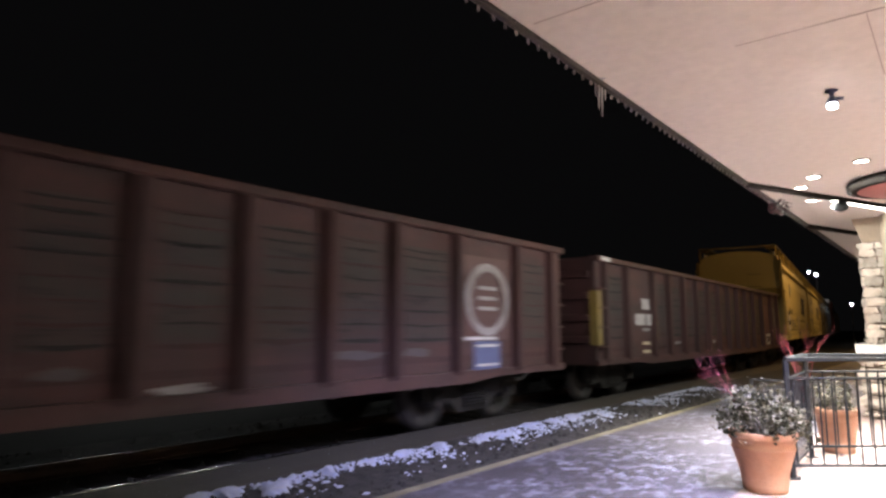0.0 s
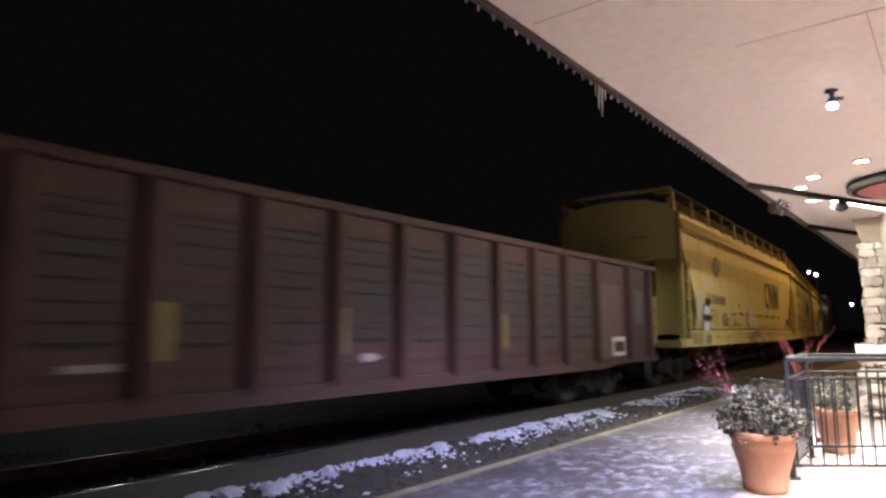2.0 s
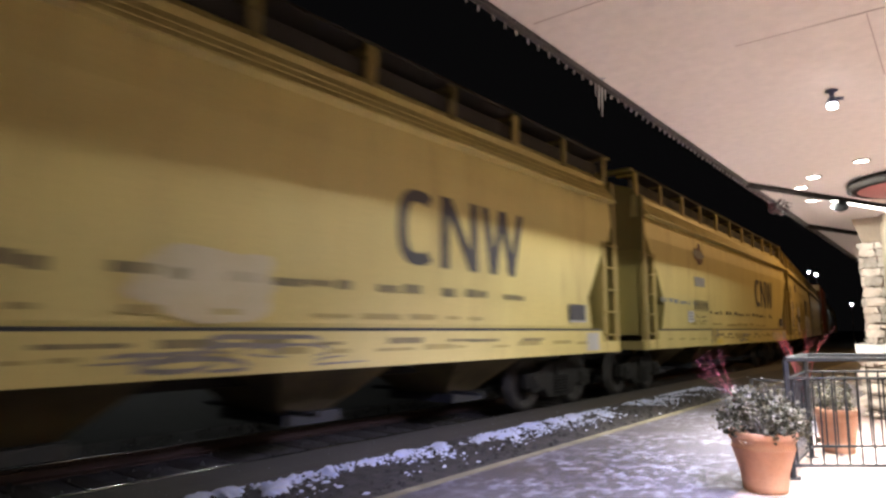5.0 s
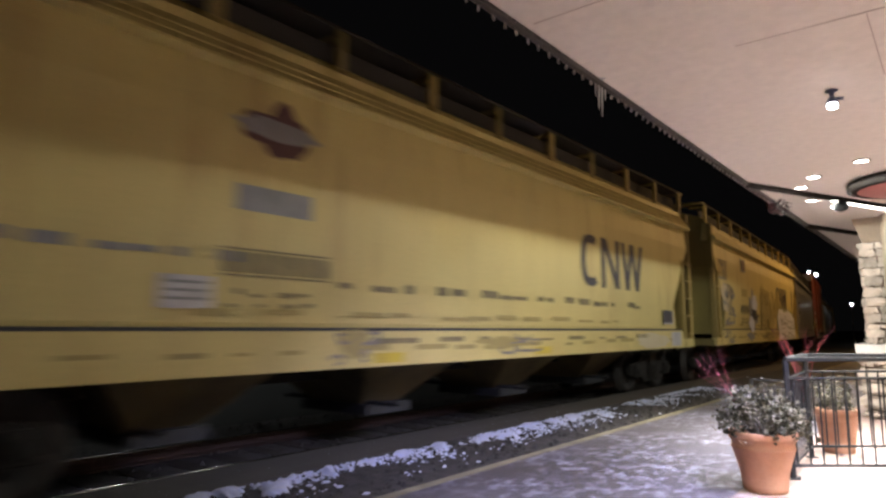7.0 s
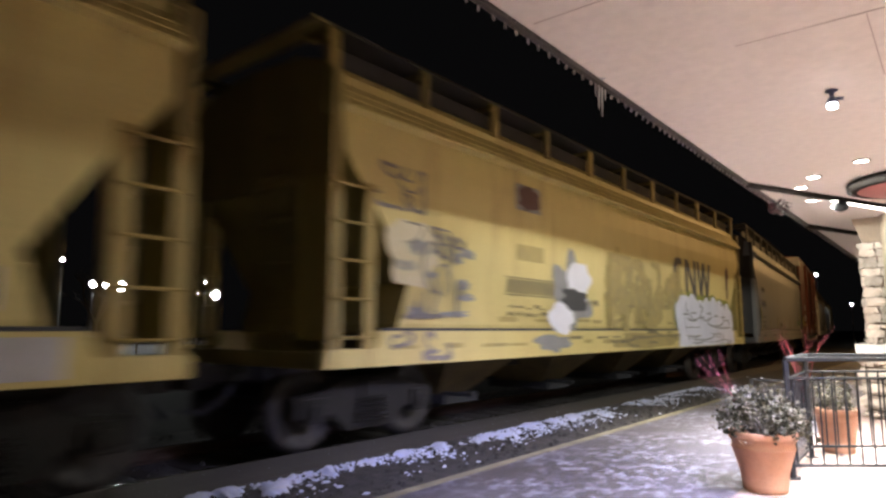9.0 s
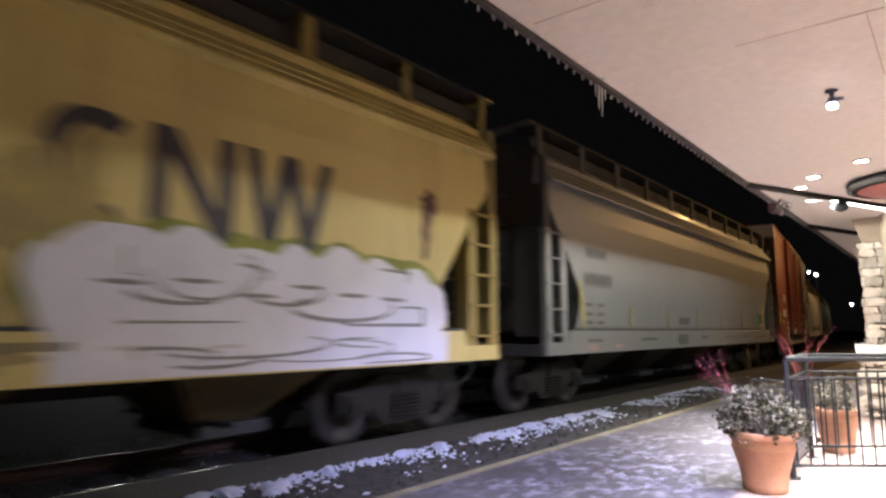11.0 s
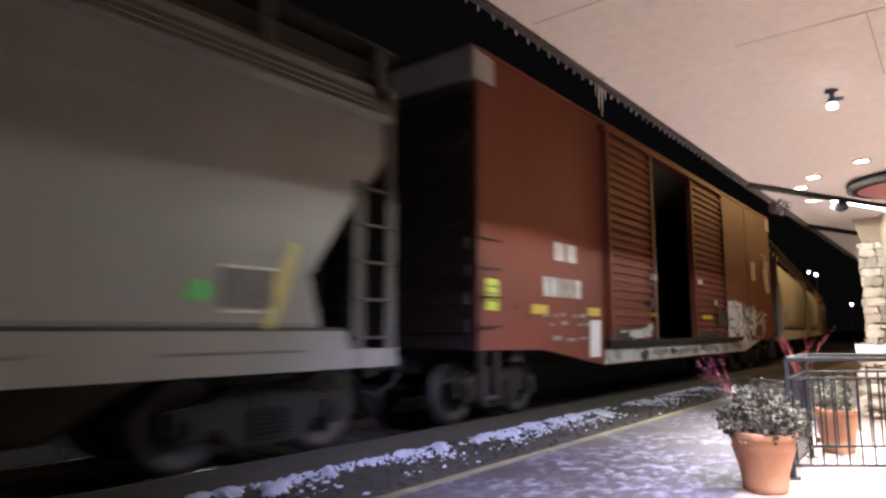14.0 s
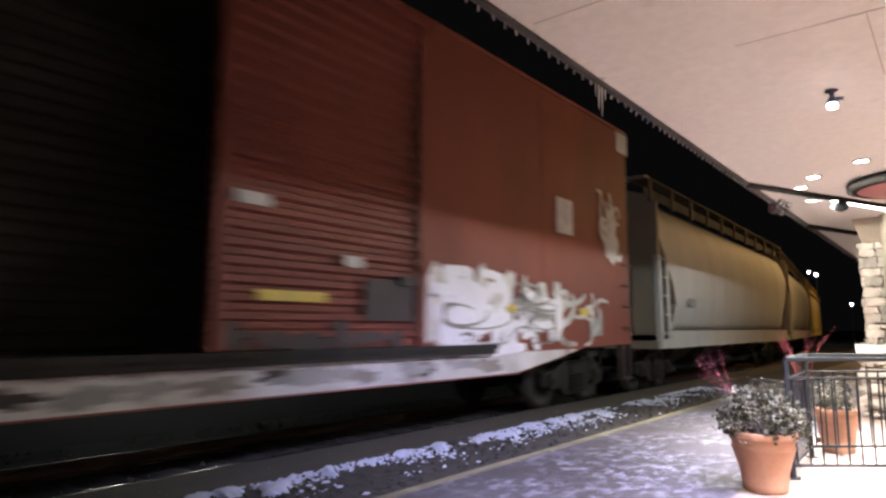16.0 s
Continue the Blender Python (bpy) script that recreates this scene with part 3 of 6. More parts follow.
def gondola(label, length=15.8, mark="plate"):
    car = thing("gondola_car", label, "freight car", group="train cars")
    L, W, z0, z1 = length, 1.50, 0.72, 2.70
    for sx in (1, -1):
        bm = bmesh.new()
        box(bm, min(sx * (W - 0.06), sx * W), max(sx * (W - 0.06), sx * W), 0.02, L - 0.02, z0, z1 - 0.06)
        side = part("side_sheet", bm, M_OXIDE, car)
        bm = bmesh.new()
        box(bm, min(sx * (W - 0.09), sx * (W + 0.09)), max(sx * (W - 0.09), sx * (W + 0.09)), 0, L, z1 - 0.10, z1)
        part("top_rail", bm, M_OXIDE, car, bevel=0.015)
        bm = bmesh.new()
        prism(bm, [(0.0, z0), (1.9, z0), (2.6, z0 - 0.06), (L - 2.6, z0 - 0.06), (L - 1.9, z0), (L, z0), (L, z0 + 0.10), (0, z0 + 0.10)],
              min(sx * W, sx * (W + 0.06)), max(sx * W, sx * (W + 0.06)))
        part("side_sill", bm, M_OXIDE, car)
        y = 0.36
        ribs = [0.36, 1.38, 2.81]
        while ribs[-1] + 1.0 < L - 3.0:
            ribs.append(ribs[-1] + 1.0)
        ribs += [L - 2.81, L - 1.38, L - 0.36]
        for y in ribs:
            bm = bmesh.new()
            prism(bm, [(y - 0.10, sx * W), (y + 0.10, sx * W), (y + 0.055, sx * (W + 0.10)), (y - 0.055, sx * (W + 0.10))], z0 + 0.06, z1 - 0.10, "z", Matrix(((0, 1, 0, 0), (1, 0, 0, 0), (0, 0, 1, 0), (0, 0, 0, 1))))
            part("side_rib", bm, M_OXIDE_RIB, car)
        # pressed horizontal creases on the sheets between the ribs, their shade laid on as black strips
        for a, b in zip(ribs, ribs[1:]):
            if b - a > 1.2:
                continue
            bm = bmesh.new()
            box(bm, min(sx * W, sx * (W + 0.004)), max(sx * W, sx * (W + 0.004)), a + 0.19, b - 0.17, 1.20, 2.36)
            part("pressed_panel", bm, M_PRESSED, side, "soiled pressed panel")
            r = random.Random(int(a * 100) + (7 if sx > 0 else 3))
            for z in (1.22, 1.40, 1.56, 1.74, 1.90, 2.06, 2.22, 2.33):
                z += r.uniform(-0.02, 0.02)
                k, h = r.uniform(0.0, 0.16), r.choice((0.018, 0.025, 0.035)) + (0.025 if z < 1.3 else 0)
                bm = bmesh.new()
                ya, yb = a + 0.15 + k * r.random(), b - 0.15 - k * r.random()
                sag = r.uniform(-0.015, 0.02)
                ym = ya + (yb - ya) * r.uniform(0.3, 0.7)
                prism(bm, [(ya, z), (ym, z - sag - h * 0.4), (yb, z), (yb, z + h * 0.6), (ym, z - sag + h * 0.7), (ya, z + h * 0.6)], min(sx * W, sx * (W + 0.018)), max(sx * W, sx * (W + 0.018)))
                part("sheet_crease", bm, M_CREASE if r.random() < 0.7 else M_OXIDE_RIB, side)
    for y in (0.0, L - 0.08):
        bm = bmesh.new()
        box(bm, -W, W, y, y + 0.08, z0, z1 - 0.02)
        end = part("end_wall", bm, M_OXIDE_RIB, car, bevel=0.01)
        for z in (1.1, 1.5, 1.9, 2.3):
            bm = bmesh.new()
            box(bm, -W + 0.1, W - 0.1, y - 0.05, y + 0.13, z, z + 0.14)
            part("corrugation", bm, M_OXIDE_RIB, end, bevel=0.02)
    bm = bmesh.new()
    box(bm, -W, W, 0.05, L - 0.05, 0.95, 1.02)
    part("floor_plate", bm, M_OXIDE_RIB, car)
    bm = bmesh.new()
    box(bm, -0.22, 0.22, 0.2, L - 0.2, 0.68, 0.95)
    box(bm, -1.3, 1.3, 5.2, 5.5, 0.72, 0.94)
    box(bm, -1.3, 1.3, L - 5.5, L - 5.2, 0.72, 0.94)
    part("centre_sill", bm, M_TRUCK, car)
    for y in (0.03, L - 0.40):
        for z in (1.05, 1.4, 1.75, 2.1):
            bm = bmesh.new()
            rod(bm, (W + 0.08, y + 0.02, z), (W + 0.08, y + 0.36, z), 0.015, n=6)
            rod(bm, (W, y + 0.02, z), (W + 0.08, y + 0.02, z), 0.015, n=6)
            rod(bm, (W, y + 0.36, z), (W + 0.08, y + 0.36, z), 0.015, n=6)
            part("grab_iron", bm, M_OXIDE, car)
    return car, running_gear(car, L, 1.75), L


def boxcar(label, length=18.15):
    car = thing("boxcar", label, "freight car", group="train cars")
    L, W, z0, z1 = length, 1.56, 1.10, 5.30
    D0, D1, D2, D3 = 4.05, 6.60, 8.98, 11.75
    for sx in (1, -1):
        lo, hi = min(sx * (W - 0.07), sx * W), max(sx * (W - 0.07), sx * W)
        for a, b in ((0, D0), (D3, L)) if sx > 0 else ((0, L),):
            bm = bmesh.new()
            box(bm, lo, hi, a, b, z0, z1)
            side = part("side_sheet", bm, M_BOX, car)
            y = a + 3.05
            while y < b - 0.4:
                bm = bmesh.new()
                box(bm, min(sx * W, sx * (W + 0.008)), max(sx * W, sx * (W + 0.008)), y - 0.05, y + 0.05, z0 + 0.02, z1 - 0.05)
                part("seam", bm, M_BOX, side)
                y += 3.05
        bm = bmesh.new()
        prism(bm, [(0, z0 + 0.02), (0, z0 - 0.02), (1.8, z0 - 0.05), (3.1, z0 - 0.25), (4.0, z0 - 0.38), (L - 4.2, z0 - 0.38), (L - 3.0, z0 - 0.20), (L - 2.0, z0 - 0.04), (L, z0 - 0.02), (L, z0 + 0.02)],
              min(sx * (W - 0.06), sx * (W + 0.012)), max(sx * (W - 0.06), sx * (W + 0.012)))
        part("side_sill", bm, M_BOX, car)
    # pale painted part of the deep sill below the doors
    bm = bmesh.new()
    prism(bm, [(3.95, z0 - 0.10), (3.95, z0 - 0.36), (L - 4.25, z0 - 0.36), (L - 3.0, z0 - 0.19), (L - 2.4, z0 - 0.09), (L - 2.4, z0 - 0.06)], W + 0.012, W + 0.02)
    part("sill_band", bm, M_SILVER, car, "pale peeling paint along the deep side sill")
    bm = bmesh.new()
    box(bm, W - 0.05, W + 0.17, D0 - 0.1, D3 + 1.5, z0 + 0.0, z0 + 0.06)
    box(bm, W - 0.02, W + 0.13, D0 - 0.1, D3 + 1.5, z0 - 0.07, z0)
    part("door_track", bm, M_TRUCK, car)
    bm = bmesh.new()
    box(bm, W - 0.07, W + 0.15, D0 - 0.1, D3 + 0.2, z1 - 0.17, z1 - 0.08)
    box(bm, W - 0.07, W, D0, D3, z1 - 0.12, z1)
    part("door_header", bm, M_BOX, car)
    for a, b in ((D0, D1 - 0.27), (D2, D3)):
        bm = bmesh.new()
        box(bm, W + 0.01, W + 0.06, a, b, z0 + 0.07, z1 - 0.18)
        door = part("sliding_door", bm, M_BOX, car, "ribbed sliding door")
        for y in (a, b - 0.10):
            bm = bmesh.new()
            box(bm, W + 0.06, W + 0.14, y, y + 0.10, z0 + 0.07, z1 - 0.18)
            part("door_stile", bm, M_BOX, door)
        z = z0 + 0.16
        while z < z1 - 0.3:
            bm = bmesh.new()
            prism(bm, [(W + 0.06, z), (W + 0.06, z + 0.11), (W + 0.115, z + 0.085), (W + 0.115, z + 0.025)], a + 0.10, b - 0.10, "y")
            part("door_rib", bm, M_BOX, door)
            z += 0.165
        bm = bmesh.new()
        rod(bm, (W + 0.17, b - 0.22, z0 + 0.2), (W + 0.17, b - 0.22, z1 - 0.6), 0.02)
        box(bm, W + 0.13, W + 0.20, b - 0.5, b - 0.2, z0 + 0.75, z0 + 0.85)
        part("lock_bar", bm, M_BOX_DARK, door)
    bm = bmesh.new()
    box(bm, W - 0.07, W + 0.07, D1 - 0.26, D1 - 0.04, z0 + 0.06, z1 - 0.12)
    box(bm, W + 0.07, W + 0.10, D1 - 0.26, D1 - 0.20, z0 + 0.06, z1 - 0.12)
    part("door_post", bm, M_POST, car, "grey worn steel door post")
    bm = bmesh.new()
    box(bm, W - 0.07, W, D0, D1 - 0.27, z0, z1)
    part("door_backing", bm, M_BOX_IN, car)
    bm = bmesh.new()
    box(bm, -W + 0.08, W - 0.08, 0.12, L - 0.12, z0 - 0.03, z0 + 0.02)
    part("floor_deck", bm, M_BOX_IN, car)
    bm = bmesh.new()
    box(bm, -W + 0.08, W - 0.08, 0.12, L - 0.12, z1 - 0.06, z1 - 0.02)
    part("roof_lining", bm, M_BOX_IN, car)
    for i in range(23):
        z = z0 + 0.03 + i * 0.18
        bm = bmesh.new()
        prism(bm, [(-W + 0.075, z), (-W + 0.13, z + 0.02), (-W + 0.13, z + 0.13), (-W + 0.075, z + 0.17)], 0.4, L - 0.4, "y")
        part("lining_board", bm, M_BOX_IN, car)
    for y, s in ((0.0, -1), (L - 0.10, 1)):
        bm = bmesh.new()
        box(bm, -W, W, y, y + 0.10, z0, z1)
        end = part("end_wall", bm, M_BOX_DARK, car, "near-black corrugated end")
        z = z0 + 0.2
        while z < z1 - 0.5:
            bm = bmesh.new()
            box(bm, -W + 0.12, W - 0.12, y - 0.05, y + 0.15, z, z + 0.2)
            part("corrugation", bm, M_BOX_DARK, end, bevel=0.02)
            z += 0.38
        bm = bmesh.new()
        box(bm, -W - 0.01, W + 0.012, y - 0.065 if s < 0 else y + 0.10, y if s < 0 else y + 0.165, z1 - 0.42, z1 + 0.05)
        part("end_band", bm, M_SILVER, car, "pale band across the top of the end")
        plate(car, "corner_patch", M_SILVER, 0.0 if s < 0 else L - 0.45, 0.45 if s < 0 else L, z1 - 0.42, z1 + 0.04, W + 0.01)
        for z in (1.4, 1.8, 2.2, 2.6):
            bm = bmesh.new()
            rod(bm, (W + 0.08, y + 0.02, z), (W + 0.08, y + 0.45 * -s + 0.02, z), 0.016, n=6)
            part("grab_iron", bm, M_BOX_DARK, car)
    bm = bmesh.new()
    prism(bm, [(-W - 0.03, z1), (W + 0.03, z1), (W + 0.03, z1 + 0.06), (0, z1 + 0.18), (-W - 0.03, z1 + 0.06)], 0, L, "y")
    part("roof", bm, M_BOX, car)
    bm = bmesh.new()
    box(bm, -0.22, 0.22, 0.2, L - 0.2, 0.70, 1.06)
    box(bm, -1.35, 1.35, 1.2, 1.5, 0.88, 1.05)
    box(bm, -1.35, 1.35, L - 1.5, L - 1.2, 0.88, 1.05)
    part("centre_sill", bm, M_TRUCK, car)
    for a in (0.1, L - 0.5):
        bm = bmesh.new()
        box(bm, W - 0.10, W + 0.02, a, a + 0.04, 0.45, z0)
        box(bm, W - 0.10, W + 0.02, a + 0.36, a + 0.40, 0.45, z0)
        box(bm, W - 0.10, W + 0.02, a, a + 0.40, 0.42, 0.46)
        part("sill_step", bm, M_BOX_DARK, car)
    x = W + 0.014
    plate(car, "reflective_tape", M_LIME, 0.20, 0.50, 1.62, 2.06, x, "lime reflective tape")
    for z in (1.74, 1.84, 1.94):
        plate(car, "tape_bar", M_OLIVE, 0.24, 0.46, z, z + 0.03, x + 0.008)
    for y in (1.42, 3.32):
        plate(car, "reflective_tape", M_AMBER, y, y + 0.48, 1.60, 1.74, x, "amber reflective tape")
    # reporting mark and number as plain bars
    for a, b in ((2.16, 2.48), (2.58, 2.92)):
        plate(car, "lettering_bar", M_WHITE, a, b, 2.48, 2.78, x)
    for i, w in enumerate((0.20, 0.20, 0.09, 0.09, 0.09, 0.22)):
        y = 1.78 + (0, 0.25, 0.52, 0.70, 0.88, 1.06)[i]
        plate(car, "number_bar", M_WHITE, y, y + w, 1.88, 2.19, x)
    small_print(car, 3, 1.7, 3.2, 1.56, M_FADED_GREY, x, 5)
    small_print(car, 4, 1.9, 3.6, 1.42, M_FADED_GREY, x, 4)
    small_print(car, 5, 1.9, 3.6, 1.18, M_FADED_GREY, x, 4)
    plate(car, "painted_patch", M_LILAC, 3.36, 3.78, 0.88, 1.52, x, "pale painted patch", 0.04)
    d = random.Random(17)
    for i in range(14):
        blotch(car, "grime_patch", M_BOX_DARK, 4.2 + i * 0.17 if i < 8 else 9.2 + (i - 8) * 0.42, 1.24 + d.uniform(-0.05, 0.05), d.uniform(0.12, 0.3), d.uniform(0.06, 0.16), W + 0.118 + 0.002 * (i % 3), 300 + i, "dark grime at the door's foot", 0.8)
    for i in range(9):
        blotch(car, "sill_stain", M_BOX_DARK if i % 2 else M_FADED_GREY, 4.6 + i * 1.05 + d.uniform(-0.3, 0.3), 0.86 + d.uniform(-0.05, 0.06), d.uniform(0.10, 0.28), d.uniform(0.05, 0.11), W + 0.022, 330 + i, "dark stain", 0.8)
    # graffiti tag on the trailing panel
    g = random.Random(11)
    for i in range(8):
        cy = 12.10 + i * 0.42
        k = 0.95 if i < 5 else 0.75
        blotch(car, "graffiti_stroke", M_LILAC if i % 3 else M_WHITE, cy + g.uniform(-0.05, 0.05), 1.55 + g.uniform(-0.05, 0.12), g.uniform(0.26, 0.34) * k, g.uniform(0.40, 0.52) * k, x + 0.003 * (i % 4), 20 + i, "pale bubble graffiti", 0.45)
        blotch(car, "graffiti_stroke", M_WHITE, cy + g.uniform(-0.15, 0.15), 1.92 + g.uniform(-0.08, 0.12), 0.12, 0.20, x + 0.003, 220 + i, "", 0.7)
    for i in range(16):
        cy, cz = 11.95 + i * 0.215 + g.uniform(-0.06, 0.06), 1.52 + g.uniform(-0.32, 0.36)
        if i % 2:
            blotch(car, "graffiti_outline", M_OXIDE_RIB, cy, cz, g.uniform(0.015, 0.03), g.uniform(0.08, 0.2), x + 0.018, 40 + i, "", 0.7)
        else:
            blotch(car, "graffiti_outline", M_BLUE, cy, cz, g.uniform(0.06, 0.14), g.uniform(0.012, 0.03), x + 0.018, 40 + i, "", 0.7)
    scrawl(car, M_LILAC, 11.95, 15.2, 1.08, 2.10, x + 0.022, 801, 16, 0.17)
    scrawl(car, M_FADED_GREY, 12.0, 15.0, 1.15, 2.0, x + 0.032, 802, 10, 0.05)
    scrawl(car, M_SCRAWL, 12.2, 15.4, 1.15, 1.95, x + 0.030, 803, 6, 0.04)
    scrawl(car, M_SILVER, 15.2, 17.2, 1.10, 1.95, x + 0.004, 804, 9, 0.12)
    scrawl(car, M_WHITE, 16.7, 17.7, 2.7, 3.9, x + 0.004, 805, 7, 0.10)
    scrawl(car, M_BOX_DARK, 0.9, 1.3, 1.5, 1.75, x + 0.004, 806, 3, 0.03)
    for i in range(7):
        blotch(car, "scraped_patch", M_SILVER, 4.3 + d.uniform(0, 1.7), 1.22 + 0.036 * i, d.uniform(0.12, 0.38), d.uniform(0.02, 0.05), W + 0.142 + 0.001 * i, 840 + i, "pale scraped paint", 0.9)
    for i in range(8):
        blotch(car, "sill_stain", M_SCRAWL if i % 2 else M_FADED_GREY, 6.3 + 0.95 * i + d.uniform(-0.3, 0.3), 0.88 + d.uniform(-0.05, 0.05), d.uniform(0.15, 0.40), d.uniform(0.05, 0.10), W + 0.025 + 0.001 * (i % 3), 860 + i, "dull grey stain", 0.7)
    for y in (12.05, 13.55, 14.65, 15.9):
        plate(car, "reflective_tape", M_AMBER, y, y + 0.34, 1.60, 1.72, x + 0.02, "amber reflective tape")
    plate(car, "placard", M_WHITE, 15.2, 15.75, 2.95, 3.55, x)
    plate(car, "placard", M_FADED_GREY, 16.3, 16.8, 1.25, 1.55, x)
    blotch(car, "graffiti_stroke", M_SILVER, 17.3, 3.1, 0.28, 0.5, x, 71, "", 0.8)
    for y, z, w in ((9.15, 2.48, 0.36), (10.45, 2.0, 0.26)):
        plate(car, "placard", M_WHITE, y, y + w, z, z + 0.12, W + 0.15)
    plate(car, "placard", M_WHITE, 6.0, 6.35, 2.38, 2.52, W + 0.15)
    plate(car, "placard", M_AMBER, 6.0, 6.25, 1.62, 1.72, W + 0.15)
    plate(car, "placard", M_AMBER, 9.4, 10.2, 1.62, 1.72, W + 0.15)
    plate(car, "placard", M_SILVER, 4.8, 5.9, 1.22, 1.36, W + 0.15)
    plate(car, "placard", M_BOX_DARK, 10.75, 11.55, 1.45, 1.90, W + 0.15)
    return car, running_gear(car, L, 1.35), L


TRAIN = []


def add(made, y0):
    TRAIN.append((made[0], y0, made[1], made[2]))
    made[0].matrix_basis = pose(TRACK_X, y0, RAIL_Z)
    return made[0]


def build_train():
    xs = 1.50 + 0.004
    g0 = add(gondola("weathered oxide-red steel gondola with a white ring mark"), -6.44)
    bm = bmesh.new()
    n = 40
    loops = []
    for r1, r2, d in ((0.52, 0.50, 0.026), (0.52, 0.50, 0.032), (0.41, 0.39, 0.032), (0.41, 0.39, 0.026)):
        loops.append([bm.verts.new((xs + d, 13.68 + r1 * math.cos(2 * math.pi * i / n), 1.77 + r2 * math.sin(2 * math.pi * i / n))) for i in range(n)])
    for p, q in zip(loops, loops[1:] + loops[:1]):
        for i in range(n):
            bm.faces.new((p[i], p[(i + 1) % n], q[(i + 1) % n], q[i]))
    for z in (1.62, 1.76, 1.90):
        plate(g0, "lettering_bar", M_RING, 13.45, 13.9, z, z + 0.05, xs + 0.026)
    part("ring_mark", bm, M_RING, g0, "faded white ring mark")
    plate(g0, "mark_panel", M_REDMARK, 13.02, 14.2, 1.22, 2.36, xs, "plain red mark panel")
    plate(g0, "mark_panel", M_BLUE, 13.38, 14.0, 0.80, 1.20, xs, "blue panel with pale bars")
    for z in (0.86, 1.12):
        plate(g0, "lettering_bar", M_WHITE, 13.44, 13.94, z, z + 0.035, xs + 0.008)
    plate(g0, "lettering_bar", M_WHITE, 13.1, 13.9, 1.215, 1.26, xs + 0.008)
    for y, z, w, mat in ((8.14, 0.98, 0.36, M_DUSK), (9.05, 0.80, 0.44, M_RING), (10.82, 1.03, 0.82, M_DUSK), (12.0, 1.04, 0.46, M_DUSK), (7.55, 0.80, 0.2, M_DUSK)):
        blotch(g0, "rubbed_patch", mat, y + w / 2, z + 0.045, w / 2, 0.05, xs, int(y * 10), "pale rubbed patch", 0.5)
    g1 = add(gondola("weathered oxide-red steel gondola with yellow tape patches"), 10.60)
    plate(g1, "mark_panel", M_OXIDE, 1.55, 2.70, 0.84, 2.2, xs)
    plate(g1, "number_bar", M_WHITE, 1.84, 2.36, 1.45, 1.68, xs + 0.01)
    plate(g1, "number_bar", M_WHITE, 2.44, 2.98, 1.45, 1.68, xs + 0.01)
    plate(g1, "lettering_bar", M_WHITE, 2.20, 2.62, 1.78, 2.0, xs + 0.01)
    for z in (1.33, 1.05, 0.88):
        plate(g1, "lettering_bar", M_FADED_GREY if z > 1.2 else M_PALE, 2.2, 2.6, z, z + 0.06, xs + 0.01)
    bm = bmesh.new()
    box(bm, 1.40, 1.56, -0.03, 0.16, 1.08, 2.06)
    part("corner_plate", bm, M_MUSTARD, g1, "yellow reflective corner plate")
    bm = bmesh.new()
    box(bm, 1.40, 1.56, 15.64, 15.83, 1.08, 2.06)
    part("corner_plate", bm, M_MUSTARD, g1, "yellow reflective corner plate")
    plate(g1, "mark_panel", M_DUSK, 14.72, 15.15, 1.45, 2.15, xs + 0.022)
    plate(g1, "top_patch", M_WHITE, 0.10, 0.50, 2.61, 2.69, 1.595)
    for y in (2.85, 4.83, 6.77, 9.84, 12.95):
        plate(g1, "reflective_tape", M_MUSTARD, y, y + 0.20, 1.10, 1.58, xs + 0.03, "yellow reflective tape")
    plate(g1, "placard", M_WHITE, 13.66, 14.22, 0.87, 1.22, xs + 0.01)
    plate(g1, "placard", M_OXIDE_RIB, 13.73, 14.15, 0.94, 1.14, xs + 0.018)
    plate(g1, "mark_panel", M_REDMARK, 13.0, 14.1, 0.84, 2.2, xs)
    plate(g1, "lettering_bar", M_FADED_GREY, 4.22, 4.62, 1.03, 1.09, xs)
    blotch(g1, "chalk_mark", M_RING, 7.33, 1.05, 0.14, 0.045, xs, 870, "small white chalk mark", 0.4)

    x = 1.605
    def common(car, seed):
        letter_bars(car, 9.93 if seed == 30 else 10.28, M_INK, x, "dark lettering bars")
        small_print(car, seed, 4.6, 12.9, 1.78, M_STENCIL, x, 17, 0.075, 0.0)
        small_print(car, seed + 3, 5.0, 13.0, 1.20, M_STENCIL, x + 0.013, 9, 0.05)
        small_print(car, seed + 1, 3.0, 12.0, 1.48, M_FADED, x, 12, 0.05)
        small_print(car, seed + 2, 0.9, 14.8, 1.12, M_FADED, x + 0.012, 18, 0.05)
        plate(car, "placard", M_INK, 14.05, 14.64, 1.48, 1.78, x, "small dark placard")
        plate(car, "placard_bar", M_WHITE, 14.05, 14.64, 1.48, 1.51, x + 0.008)
        plate(car, "placard_bar", M_WHITE, 14.62, 14.645, 1.51, 1.78, x + 0.008)
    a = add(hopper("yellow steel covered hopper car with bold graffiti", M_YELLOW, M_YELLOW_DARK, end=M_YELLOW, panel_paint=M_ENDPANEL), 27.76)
    common(a, 30)
    blotch(a, "shield_mark", M_FADED_GREY, 3.25, 3.08, 0.42, 0.18, x + 0.008, 3, "", 0.3)
    blotch(a, "shield_mark", M_REDMARK, 3.25, 3.08, 0.30, 0.27, x, 4, "dark red round mark", 0.4)
    blotch(a, "pale_patch", M_PALE, 2.45, 2.56, 0.60, 0.10, x, 6, "pale rubbed patch")
    blotch(a, "pale_patch", M_PALE, 1.40, 1.95, 0.30, 0.38, x, 7, "pale rubbed patch")
    blotch(a, "graffiti_stroke", M_FADED_GREY, 2.02, 1.62, 0.44, 0.44, x + 0.002, 8, "grey and white graffiti figure", 0.4)
